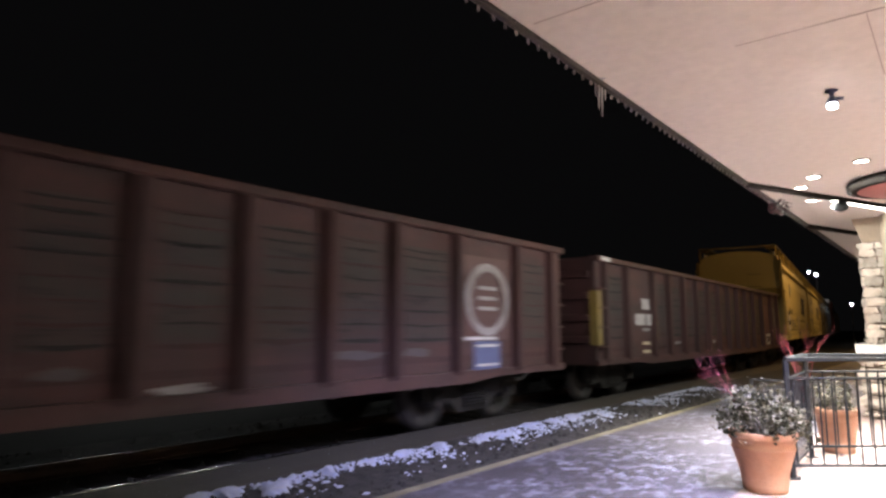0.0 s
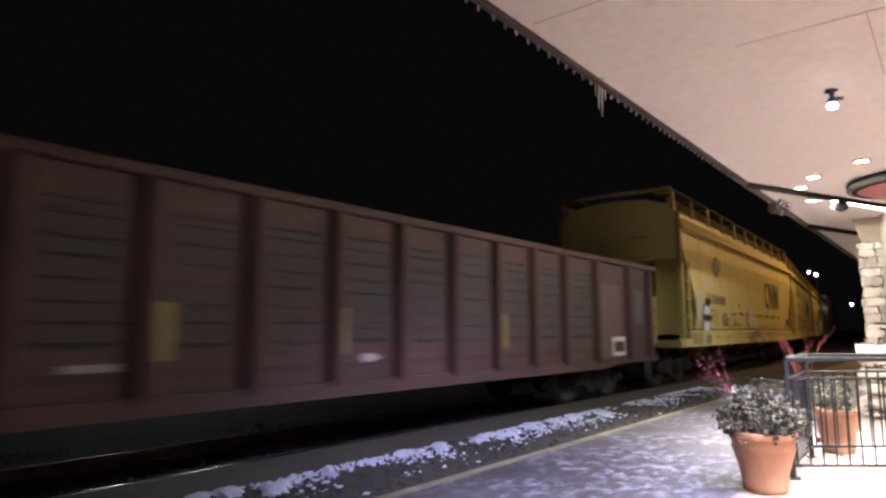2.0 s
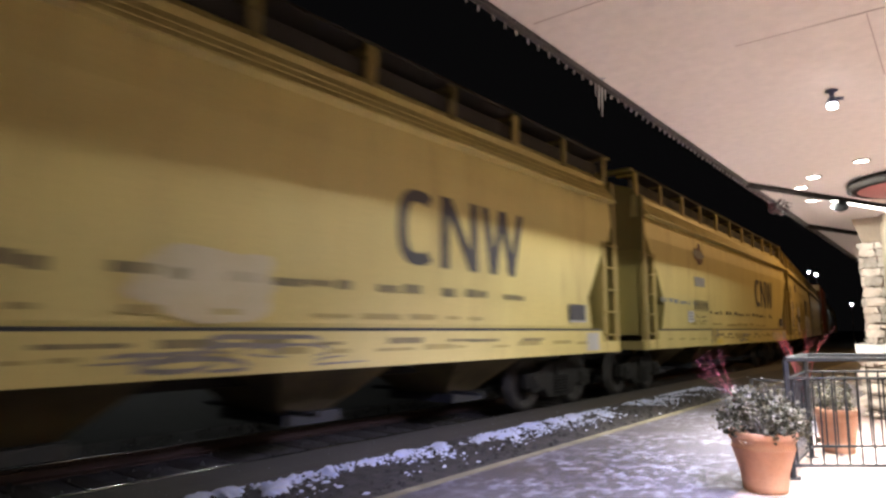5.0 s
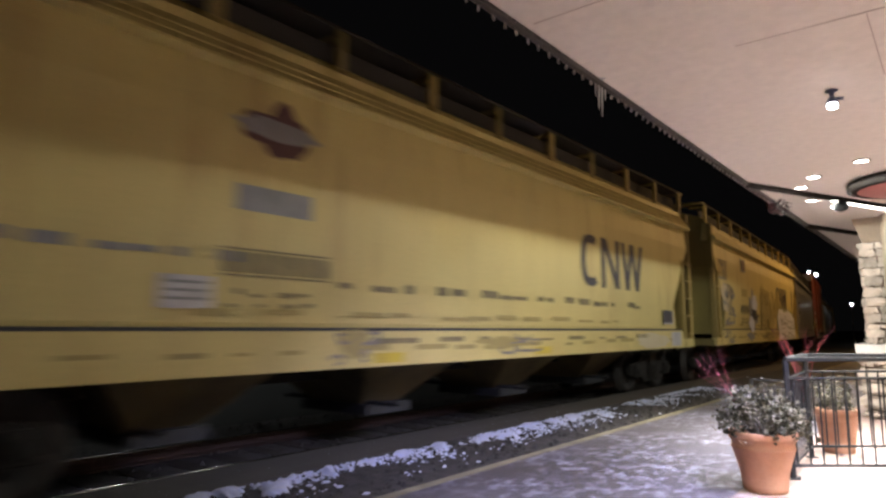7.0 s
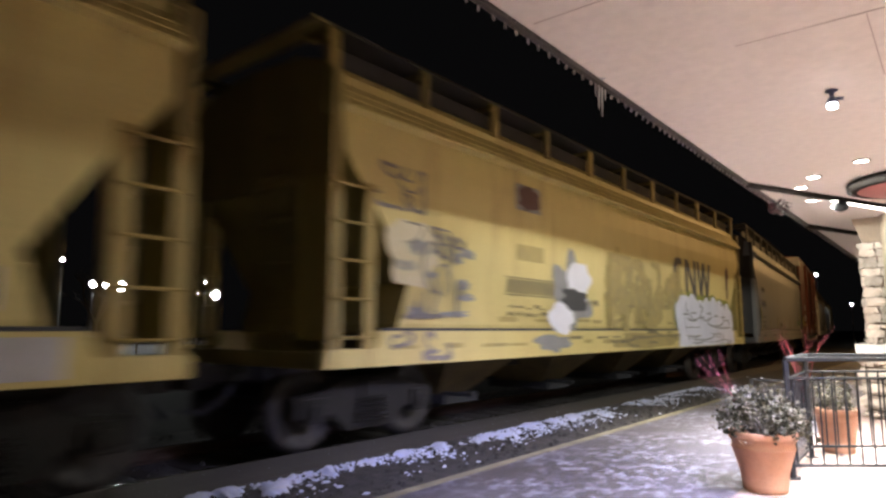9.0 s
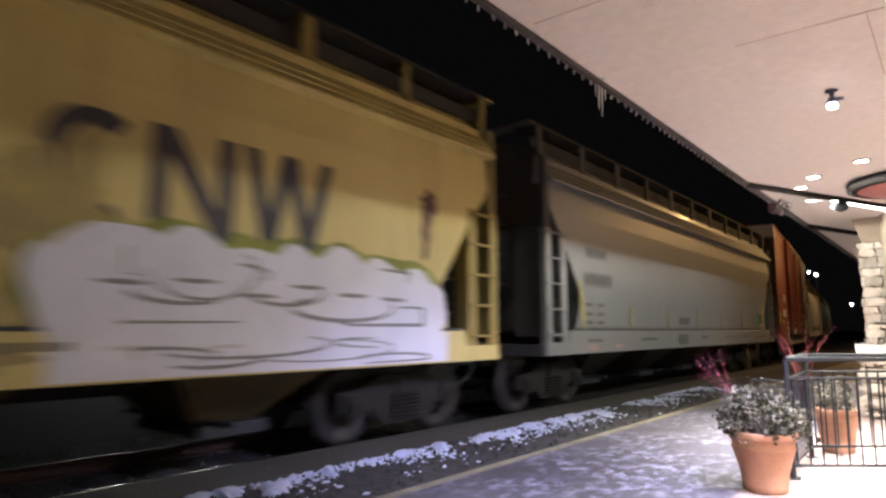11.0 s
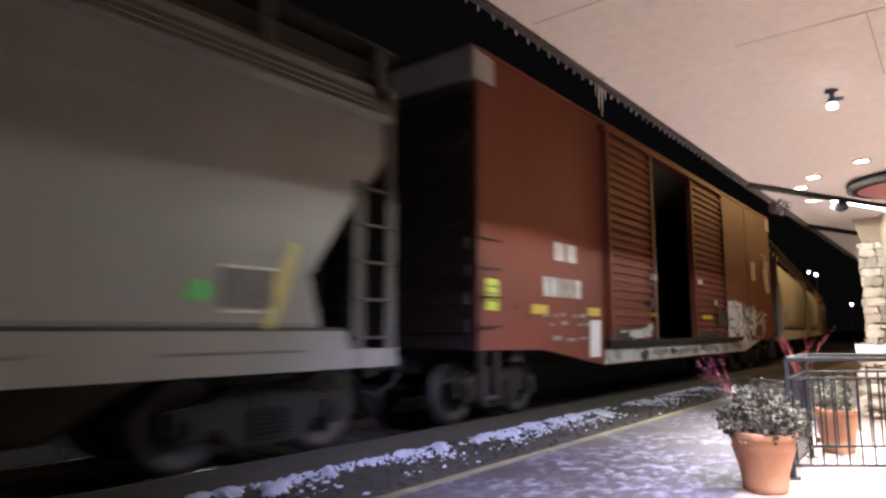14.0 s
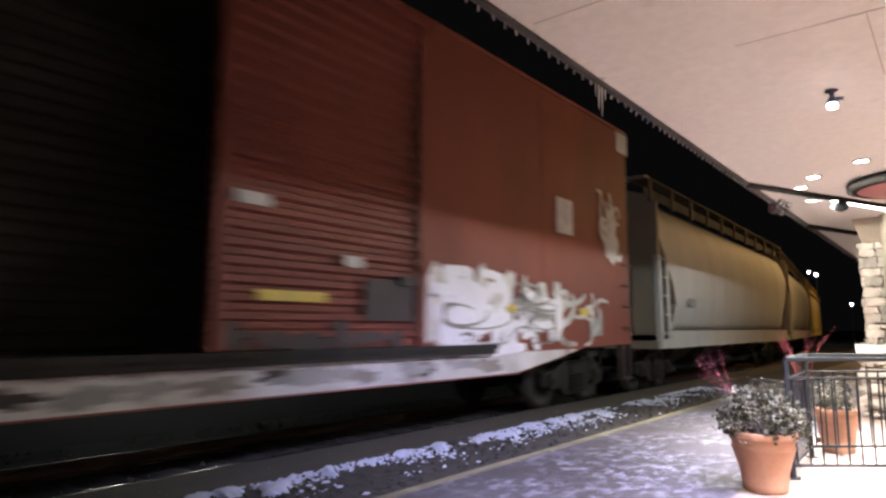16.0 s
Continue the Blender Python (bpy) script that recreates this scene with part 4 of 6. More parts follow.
    blotch(a, "graffiti_stroke", M_LILAC, 2.05, 1.80, 0.30, 0.17, x + 0.012, 9, "", 0.3)
    blotch(a, "graffiti_stroke", M_BLACK, 2.05, 1.66, 0.38, 0.09, x + 0.02, 10, "", 0.4)
    blotch(a, "graffiti_stroke", M_LILAC, 2.0, 1.47, 0.28, 0.15, x + 0.012, 11, "", 0.3)
    blotch(a, "graffiti_stroke", M_FADED_GREY, 2.12, 1.12, 0.28, 0.12, 1.618, 12, "", 0.5)
    blotch(a, "graffiti_stroke", M_BLACK, 2.2, 2.08, 0.24, 0.09, x + 0.012, 13, "", 0.5)
    plate(a, "number_panel", M_FADED, 2.0, 2.8, 2.02, 2.30, x, slant=0.1)
    number_bars(a, M_STENCIL, 2.85, 4.12, 2.02, 2.28, x, 7, 0.04)
    for z in (1.84, 1.76, 1.68, 1.58):
        small_print(a, int(z * 100), 2.42, 3.3, z, M_STENCIL, x, 4, 0.03)
    scrawl(a, M_SCRAWL, 3.7, 4.3, 1.44, 1.78, x + 0.008, 811, 6, 0.035, "small grey scrawl")
    scrawl(a, M_SCRAWL, 5.0, 5.45, 1.46, 1.74, x + 0.004, 812, 5, 0.035, "small grey scrawl")
    scrawl(a, M_SCRAWL, 6.6, 9.6, 1.0, 1.28, 1.622, 813, 9, 0.04, "small grey scrawl")
    scrawl(a, M_SCRAWL, 5.7, 5.9, 1.96, 2.10, x + 0.004, 814, 3, 0.03)
    plate(a, "sill_patch", M_SILVER, 14.66, 15.1, 1.0, 1.30, 1.619)
    blotch(a, "stain", M_FADED_GREY, 4.1, 1.62, 0.36, 0.16, x, 14, "", 0.7)
    blotch(a, "pale_patch", M_PALE, 7.6, 1.75, 0.7, 0.32, x, 15)
    plate(a, "sill_patch", M_FADED, 1.1, 1.55, 1.0, 1.3, 1.618)
    plate(a, "sill_patch", M_FADED_GREY, 0.74, 1.02, 1.0, 1.3, 1.618)

    b = add(hopper("yellow steel covered hopper car with a white placard", M_YELLOW, M_YELLOW_DARK, end=M_YELLOW_DARK, panel_paint=M_ENDPANEL), 44.98)
    common(b, 50)
    blotch(b, "shield_mark", M_REDMARK, 3.95, 3.26, 0.36, 0.24, x, 21, "dark red round mark", 0.5)
    blotch(b, "shield_mark", M_FADED_GREY, 3.92, 3.26, 0.48, 0.10, x + 0.01, 22, "", 0.3)
    plate(b, "pale_patch", M_FADED_GREY, 3.5, 4.36, 2.44, 2.68, x)
    number_bars(b, M_STENCIL, 3.36, 4.62, 1.83, 2.09, x, 7)
    small_print(b, 78, 3.4, 4.4, 1.66, M_STENCIL, x, 4, 0.04)
    small_print(b, 79, 3.4, 4.4, 1.56, M_STENCIL, x, 4, 0.04)
    scrawl(b, M_SCRAWL, 7.1, 8.8, 1.02, 1.28, 1.622, 815, 6, 0.04, "small grey scrawl")
    scrawl(b, M_SCRAWL, 4.6, 5.3, 1.0, 1.30, 1.622, 816, 5, 0.05, "small grey scrawl")
    plate(b, "sill_patch", M_SILVER, 14.5, 15.1, 1.0, 1.30, 1.619)
    plate(b, "placard", M_WHITE, 2.83, 3.30, 1.53, 1.81, x, "white placard with faded bars")
    for z in (1.60, 1.67, 1.74):
        plate(b, "placard_bar", M_FADED_GREY, 2.88, 3.25, z, z + 0.025, x + 0.008)
    for y in (5.25, 8.65):
        plate(b, "reflective_tape", M_AMBER, y, y + 0.48, 0.99, 1.10, 1.618, "yellow reflective tape")
    blotch(b, "stain", M_FADED, 4.95, 1.20, 0.2, 0.14, 1.62, 23, "", 0.6)
    blotch(b, "stain", M_FADED, 7.8, 1.18, 0.5, 0.08, 1.62, 24, "", 0.6)
    small_print(b, 77, 0.8, 3.6, 1.97, M_FADED_GREY, x, 8, 0.07)
    blotch(b, "pale_patch", M_PALE, 13.4, 1.14, 0.9, 0.15, 1.618, 25, "pale rubbed patch on the sill", 0.4)

    c = add(hopper("yellow steel covered hopper car with large pale graffiti", M_YELLOW, M_YELLOW_DARK, end=M_YELLOW_DARK, panel_paint=M_ENDPANEL), 62.50)
    common(c, 70)
    plate(c, "shield_mark", M_FADED_GREY, 3.62, 4.32, 3.14, 3.54, x)
    blotch(c, "shield_mark", M_REDMARK, 3.97, 3.34, 0.3, 0.2, x + 0.008, 31, "", 0.4)
    plate(c, "number_panel", M_FADED, 3.62, 4.4, 2.38, 2.62, x)
    number_bars(c, M_STENCIL, 3.3, 4.75, 1.85, 2.12, x, 7, 0.04)
    for z in (1.66, 1.56):
        small_print(c, int(z * 100) + 5, 3.3, 4.4, z, M_STENCIL, x, 5, 0.04)
    scrawl(c, M_SCRAWL, 0.45, 1.5, 2.75, 3.25, x + 0.002, 821, 9, 0.05, "dark marker scrawl")
    scrawl(c, M_SCRAWL, 1.15, 2.3, 1.50, 2.6, x + 0.012, 822, 14, 0.05, "dark marker scrawl")
    blotch(c, "pale_patch", M_PALE, 1.3, 2.25, 0.45, 0.40, x, 823, "pale rubbed patch", 0.5)
    scrawl(c, M_SCRAWL, 0.9, 2.0, 1.0, 1.3, 1.622, 824, 7, 0.06)
    scrawl(c, M_FADED, 6.8, 10.5, 1.42, 2.7, x + 0.010, 825, 16, 0.16, "dull brown graffiti")
    scrawl(c, M_STENCIL, 6.8, 10.3, 1.0, 1.3, 1.622, 826, 7, 0.06, "dull brown graffiti")
    blotch(c, "graffiti_fill", M_FADED, 8.6, 1.14, 1.8, 0.16, 1.617, 827, "dull brown graffiti", 0.3)
    scrawl(c, M_FADED_GREY, 10.9, 14.4, 1.40, 2.0, x + 0.026, 828, 9, 0.035)
    scrawl(c, M_FADED_GREY, 11.0, 14.6, 1.0, 1.26, 1.628, 829, 6, 0.03)
    blotch(c, "graffiti_stroke", M_FADED_GREY, 5.3, 1.95, 0.72, 0.66, x, 32, "grey and white graffiti figure", 0.6)
    blotch(c, "graffiti_stroke", M_LILAC, 5.55, 2.12, 0.42, 0.36, x + 0.010, 33, "", 0.5)
    blotch(c, "graffiti_stroke", M_LILAC, 4.9, 1.55, 0.42, 0.24, x + 0.010, 34, "", 0.4)
    blotch(c, "graffiti_stroke", M_BLACK, 5.4, 1.86, 0.50, 0.16, x + 0.018, 35, "", 0.6)
    blotch(c, "graffiti_stroke", M_FADED_GREY, 4.6, 1.15, 0.5, 0.14, 1.62, 36, "", 0.5)
    r = random.Random(5)
    for i in range(12):
        cy = 6.8 + i * 0.34
        blotch(c, "graffiti_stroke", M_FADED, cy, 1.9 + r.uniform(-0.25, 0.35), r.uniform(0.12, 0.3), r.uniform(0.25, 0.5), x + 0.002 * (i % 3), 50 + i, "dull brown graffiti", 0.9)
    for i in range(10):
        blotch(c, "graffiti_stroke", M_FADED_GREY, 1.2 + r.uniform(0, 1.3), 1.5 + r.uniform(0, 0.9), r.uniform(0.1, 0.3), r.uniform(0.04, 0.09), x + 0.002 * (i % 3), 70 + i, "", 0.7)
    # broad pale piece along the trailing half
    for i in range(7):
        cy = 10.8 + i * 0.58
        blotch(c, "graffiti_edge", M_OLIVE, cy - 0.03, 1.70 - (0.1 if i == 6 else 0), 0.60, 0.54 + 0.05 * math.sin(i * 2.1), x + 0.004, 150 + i, "dark olive graffiti outline", 0.2)
        blotch(c, "graffiti_fill", M_LILAC, cy, 1.66 - (0.1 if i == 6 else 0), 0.56, 0.50 + 0.05 * math.sin(i * 2.1), x + 0.012 + 0.003 * (i % 2), 90 + i, "pale lilac graffiti fill", 0.18)
    plate(c, "graffiti_fill", M_LILAC, 10.5, 14.55, 1.36, 1.80, x + 0.011)
    plate(c, "graffiti_fill", M_LILAC, 10.4, 14.9, 0.97, 1.33, 1.618)
    for i in range(6):
        blotch(c, "graffiti_outline", M_FADED_GREY, 10.9 + i * 0.6, 1.72 + 0.06 * math.sin(i * 2.4), 0.20, 0.022, x + 0.022, 110 + i, "", 0.5)
    blotch(c, "graffiti_stroke", M_REDMARK, 14.50, 2.62, 0.07, 0.34, x, 130, "thin dark red scrawl", 0.9)
    blotch(c, "graffiti_stroke", M_REDMARK, 14.55, 2.92, 0.15, 0.15, x, 131, "", 0.9)

    g = add(hopper("plain grey steel covered hopper car, lightly soiled", M_GREY, M_GREY_DARK, end=M_BLACK_BROWN), 79.85)
    number_bars(g, M_GREYMARK, 1.35, 2.50, 2.11, 2.36, x, 7)
    number_bars(g, M_GREYMARK, 1.45, 2.3, 2.62, 2.80, x, 5)
    for z in (1.45, 1.6, 1.76):
        plate(g, "lettering_bar", M_GREYMARK, 1.35, 1.65, z, z + 0.06, x)
        plate(g, "lettering_bar", M_GREYMARK, 1.85, 2.1, z, z + 0.06, x)
    ribbon(g, "overspray", material("faint_yellow_paint", (0.42, 0.38, 0.13), 0.5), [(1.34 - 0.17 * k / 8, 1.36 + 0.84 * k / 8) for k in range(9)], 0.14, x, "faint yellow paint stripe")
    for i, y in enumerate((3.4, 5.5, 7.6, 9.7, 11.9)):
        blotch(g, "overspray", material("faint_yellow_wash", (0.31, 0.29, 0.18), 0.5), y, 1.60, 0.09, 0.22, x, 43 + i, "faint yellow paint stripe", 0.4)
    small_print(g, 90, 1.2, 14.6, 1.14, M_GREYMARK, 1.618, 7, 0.04)
    for y in (1.6, 2.7):
        blotch(g, "stain", material("faint_red_wash", (0.42, 0.26, 0.25), 0.5), y, 1.05, 0.2, 0.05, 1.618, 60 + int(y), "", 0.5)
    plate(g, "placard", M_GREYMARK, 6.2, 6.9, 1.48, 1.64, x)
    plate(g, "placard", M_GREYMARK, 13.82, 14.36, 1.56, 1.90, x, "grey placard between white lines")
    for z in (1.50, 1.90):
        plate(g, "placard_bar", M_WHITE, 13.80, 14.38, z, z + 0.03, x + 0.008)
    small_print(g, 93, 13.8, 14.5, 2.02, M_FADED_GREY, x, 3, 0.04)
    blotch(g, "sticker", M_GREEN, 13.60, 1.68, 0.12, 0.10, x, 830, "bright green sticker", 0.3)
    ribbon(g, "overspray", material("pale_yellow_stripe", (0.50, 0.46, 0.14), 0.5), [(14.30 + 0.30 * k / 8, 1.36 + 0.84 * k / 8) for k in range(9)], 0.17, x, "faint yellow paint stripe")
    small_print(g, 94, 10.8, 12.6, 1.16, M_STENCIL, 1.619, 6, 0.03)
    plate(g, "placard", M_GREYMARK, 6.1, 6.7, 1.02, 1.25, 1.618)
    add(boxcar("tall oxide-red boxcar with one side door open"), 97.49)
    t = add(hopper("tan covered hopper car with rounded sides", M_TAN, M_TAN_DARK, 15.6, True), 116.95)
    plate(t, "number_panel", M_FADED_GREY, 2.0, 2.6, 1.9, 2.1, 1.63)
    add(hopper("tan covered hopper car following another", M_TAN, M_TAN_DARK, 15.6, True), 134.0)
    add(hopper("yellow covered hopper car at the end", M_YELLOW, M_YELLOW_DARK), 151.1)


# ---- ground, track and platform ----
def build_ground():
    def slab(name, mat, x0, x1, y0, y1, z0, z1, label, category):
        bm = bmesh.new()
        box(bm, x0, x1, y0, y1, z0, z1)
        return tagged(part(name, bm, mat), label, category, kind="structure")
    bm = bmesh.new()
    for q in ((-1500, -1500), (1500, -1500), (1500, 1500), (-1500, 1500)):
        bm.verts.new((*q, -0.34))
    bm.faces.new(bm.verts[:])
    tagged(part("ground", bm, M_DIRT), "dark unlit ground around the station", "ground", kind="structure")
    bm = bmesh.new()
    along_track(bm, [(-2.6, -0.5), (0.92, -0.5), (0.92, -0.215), (-2.6, -0.215)], STATIONS)
    tagged(part("ballast_bed", bm, M_BALLAST), "dark stone ballast under the track", "ballast", kind="structure")
    slab("platform_edge", M_EDGE, -5.66, -4.90, -30, 60, -0.33, -0.015, "worn grey-brown platform edge strip beside the rail", "platform edge")
    slab("gravel_strip", M_GRAVEL, -4.90, -3.66, -30, 60, -0.33, -0.022, "dark gravel strip with old snow", "gravel")
    slab("pavement", M_ASPHALT, -3.66, -1.50, -30, 60, -0.33, 0.0, "frosty dark asphalt platform", "platform")
    slab("pavement", M_PAVER, -1.50, 4.0, -30, 40, -0.33, 0.0, "pale reddish paving under the canopy", "pavement")
    bm = bmesh.new()
    r = random.Random(2)
    y = -20.0
    while y < 55:
        b = y + r.uniform(0.5, 2.2)
        j = r.uniform(-0.006, 0.006)
        prism(bm, [(-3.655 + j, y), (-3.555 + j, y), (-3.555 + j, b), (-3.655 + j, b)], 0.0, 0.004, "z")
        y = b + r.choice((0, 0, 0.02))
    tagged(part("yellow_line", bm, M_LINE), "worn yellow safety line on the platform", "line marking", kind="structure")
    # rails with bright heads, ties, tie plates
    for xr in (0.7525, -0.7525):
        rail = thing("rail", "steel rail with a polished head on wooden ties", "rail", group="rails")
        bm = bmesh.new()
        z = RAIL_Z
        along_track(bm, [(xr - 0.07, z - 0.16), (xr + 0.07, z - 0.16), (xr + 0.07, z - 0.145), (xr + 0.012, z - 0.125), (xr + 0.012, z - 0.045), (xr + 0.036, z - 0.035),
                   (xr + 0.036, z - 0.008), (xr - 0.036, z - 0.008), (xr - 0.036, z - 0.035), (xr - 0.012, z - 0.045), (xr - 0.012, z - 0.125), (xr - 0.07, z - 0.145)], STATIONS)
        part("rail_web", bm, M_RAIL, rail)
        bm = bmesh.new()
        along_track(bm, [(xr - 0.036, z - 0.008)] + [(xr - u, z - 0.006 * (u / 0.036) ** 2) for u in (0.036, 0.026, 0.016, 0.008, 0.0, -0.008, -0.016, -0.026, -0.036)] + [(xr + 0.036, z - 0.008)], STATIONS)
        for f in bm.faces:
            f.smooth = len(f.verts) == 4
        part("rail_head", bm, M_RAILTOP, rail, "polished rail head")
    bm = bmesh.new()
    r = random.Random(9)
    for i in range(2600):
        x, y = r.uniform(-9.0, -5.72), r.uniform(-2, 26) if i < 2000 else r.uniform(26, 60)
        s = r.uniform(0.02, 0.05)
        c = Vector((x, y, -0.215 + s * 0.3))
        vs = [bm.verts.new(c + Vector((r.uniform(0.6, 1) * s * a, r.uniform(0.6, 1) * s * b, r.uniform(0.5, 1) * s * d))) for a, b, d in ((1, 0, 0), (-1, 0, 0), (0, 1, 0), (0, -1, 0), (0, 0, 1))]
        for a, b in ((0, 2), (2, 1), (1, 3), (3, 0)):
            bm.faces.new((vs[a], vs[b], vs[4]))
    tagged(part("ballast_stones", bm, M_BALLAST), "loose dark ballast stones between the rails", "ballast", kind="stuff")
    # old snow lying in ragged patches along the gravel
    bm = bmesh.new()
    nx, ny, x0, x1, y0, y1 = 34, 1100, -5.0, -3.85, 1.2, 21.0
    grid = {}
    def depth(x, y):
        t = (x - x0) / (x1 - x0)
        ridge = 0.0 if t < 0.09 else max(0.0, min(1.0, (t - 0.09) / 0.06)) * max(0.0, 1.0 - max(0.0, t - 0.34) / 0.45)
        n1 = noise.noise(Vector((x * 2.2 + y * 0.8, y * 1.3, 3.0)))
        n2 = noise.noise(Vector((x * 3.2 + y * 4.6, y * 1.2 - x * 1.0, 8.0)))
        n3 = noise.noise(Vector((x * 19.0, y * 15.0, 1.0)))
        return ridge * 0.86 + 0.50 * n1 + 0.80 * n2 + 0.45 * n3 - (0.74 if y < 8.5 else 0.74 + min(0.62, (y - 8.5) * 0.10))
    for i in range(nx + 1):
        for j in range(ny + 1):
            x, y = x0 + (x1 - x0) * i / nx, y0 + (y1 - y0) * j / ny
            grid[i, j] = (x, y, depth(x, y))
    vert = {}
    def vat(i, j):
        if (i, j) not in vert:
            x, y, d = grid[i, j]
            vert[i, j] = bm.verts.new((x, y, -0.03 + max(-0.05, min(0.040, d * 0.10))))
        return vert[i, j]
    for i in range(nx):
        for j in range(ny):
            c = ((i, j), (i + 1, j), (i + 1, j + 1), (i, j + 1))
            if sum(grid[k][2] > -0.02 for k in c) >= 3:
                f = bm.faces.new([vat(*k) for k in c])
                f.smooth = True
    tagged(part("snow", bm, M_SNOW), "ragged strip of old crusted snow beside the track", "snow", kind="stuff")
    bm = bmesh.new()
    for i in range(900):
        x, y = r.uniform(-4.75, -3.72), r.uniform(1.5, 16)
        s = r.uniform(0.012, 0.045)
        c = Vector((x, y, -0.02))
        vs = [bm.verts.new(c + Vector((r.uniform(0.6, 1.2) * s * a, r.uniform(0.6, 1.2) * s * b, r.uniform(0.5, 1) * s * d))) for a, b, d in ((1, 0, 0), (-1, 0, 0), (0, 1, 0), (0, -1, 0), (0, 0, 1))]
        for a, b in ((0, 2), (2, 1), (1, 3), (3, 0)):
            bm.faces.new((vs[a], vs[b], vs[4]))
    crumb = bmesh.new()
    for i in range(5200):
        y = 1.5 + 14 * r.random() ** 0.75
        x = -4.85 + abs(r.gauss(0, 0.32)) if i % 4 else r.uniform(-5.6, -4.95)
        if noise.noise(Vector((x * 1.5, y * 0.9, 5))) < -0.05 or x > -3.75:
            continue
        s = r.uniform(0.008, 0.032) if x > -4.9 else r.uniform(0.004, 0.012)
        c = Vector((x, y, -0.02))
        vs = [crumb.verts.new(c + Vector((r.uniform(0.6, 1.4) * s * a, r.uniform(0.6, 1.8) * s * b, r.uniform(0.4, 0.8) * s * d))) for a, b, d in ((1, 0, 0), (-1, 0, 0), (0, 1, 0), (0, -1, 0), (0, 0, 1))]
        for a, b in ((0, 2), (2, 1), (1, 3), (3, 0)):
            crumb.faces.new((vs[a], vs[b], vs[4]))
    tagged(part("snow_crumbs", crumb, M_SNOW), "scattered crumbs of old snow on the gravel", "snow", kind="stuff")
    tagged(part("gravel_stones", bm, M_GRAVEL), "loose dark gravel and clods", "gravel", kind="stuff")


# ---- canopy ----
# place, beam and spill of each fixture
# From (0.9, 8.1) on, all but (-0.12, 4.6) are unseen lamps added for fill.
DOWNLIGHTS = [(-0.64, 7.5, 1.5, 1.4), (-1.14, 7.98, 1.0, 1.3), (-1.35, 8.49, 1.0, 0.0), (-1.39, 9.45, 3.4, 2.1), (-0.10, 3.85, 1.2, 0.12), (0.9, 8.1, 2.3, 0.2),
              (0.4, 5.9, 2.1, 0.2), (1.6, 1.2, 1.2, 0.05), (-0.12, 4.6, 1.0, 0.12), (-0.9, 14.2, 1.0, 2.0), (-1.0, 17.2, 1.0, 1.8), (1.8, 4.4, 1.6, 0.05), (0.3, -1.5, 0.7, 0.05)]
FLOODS = [(-0.58, 5.12)]


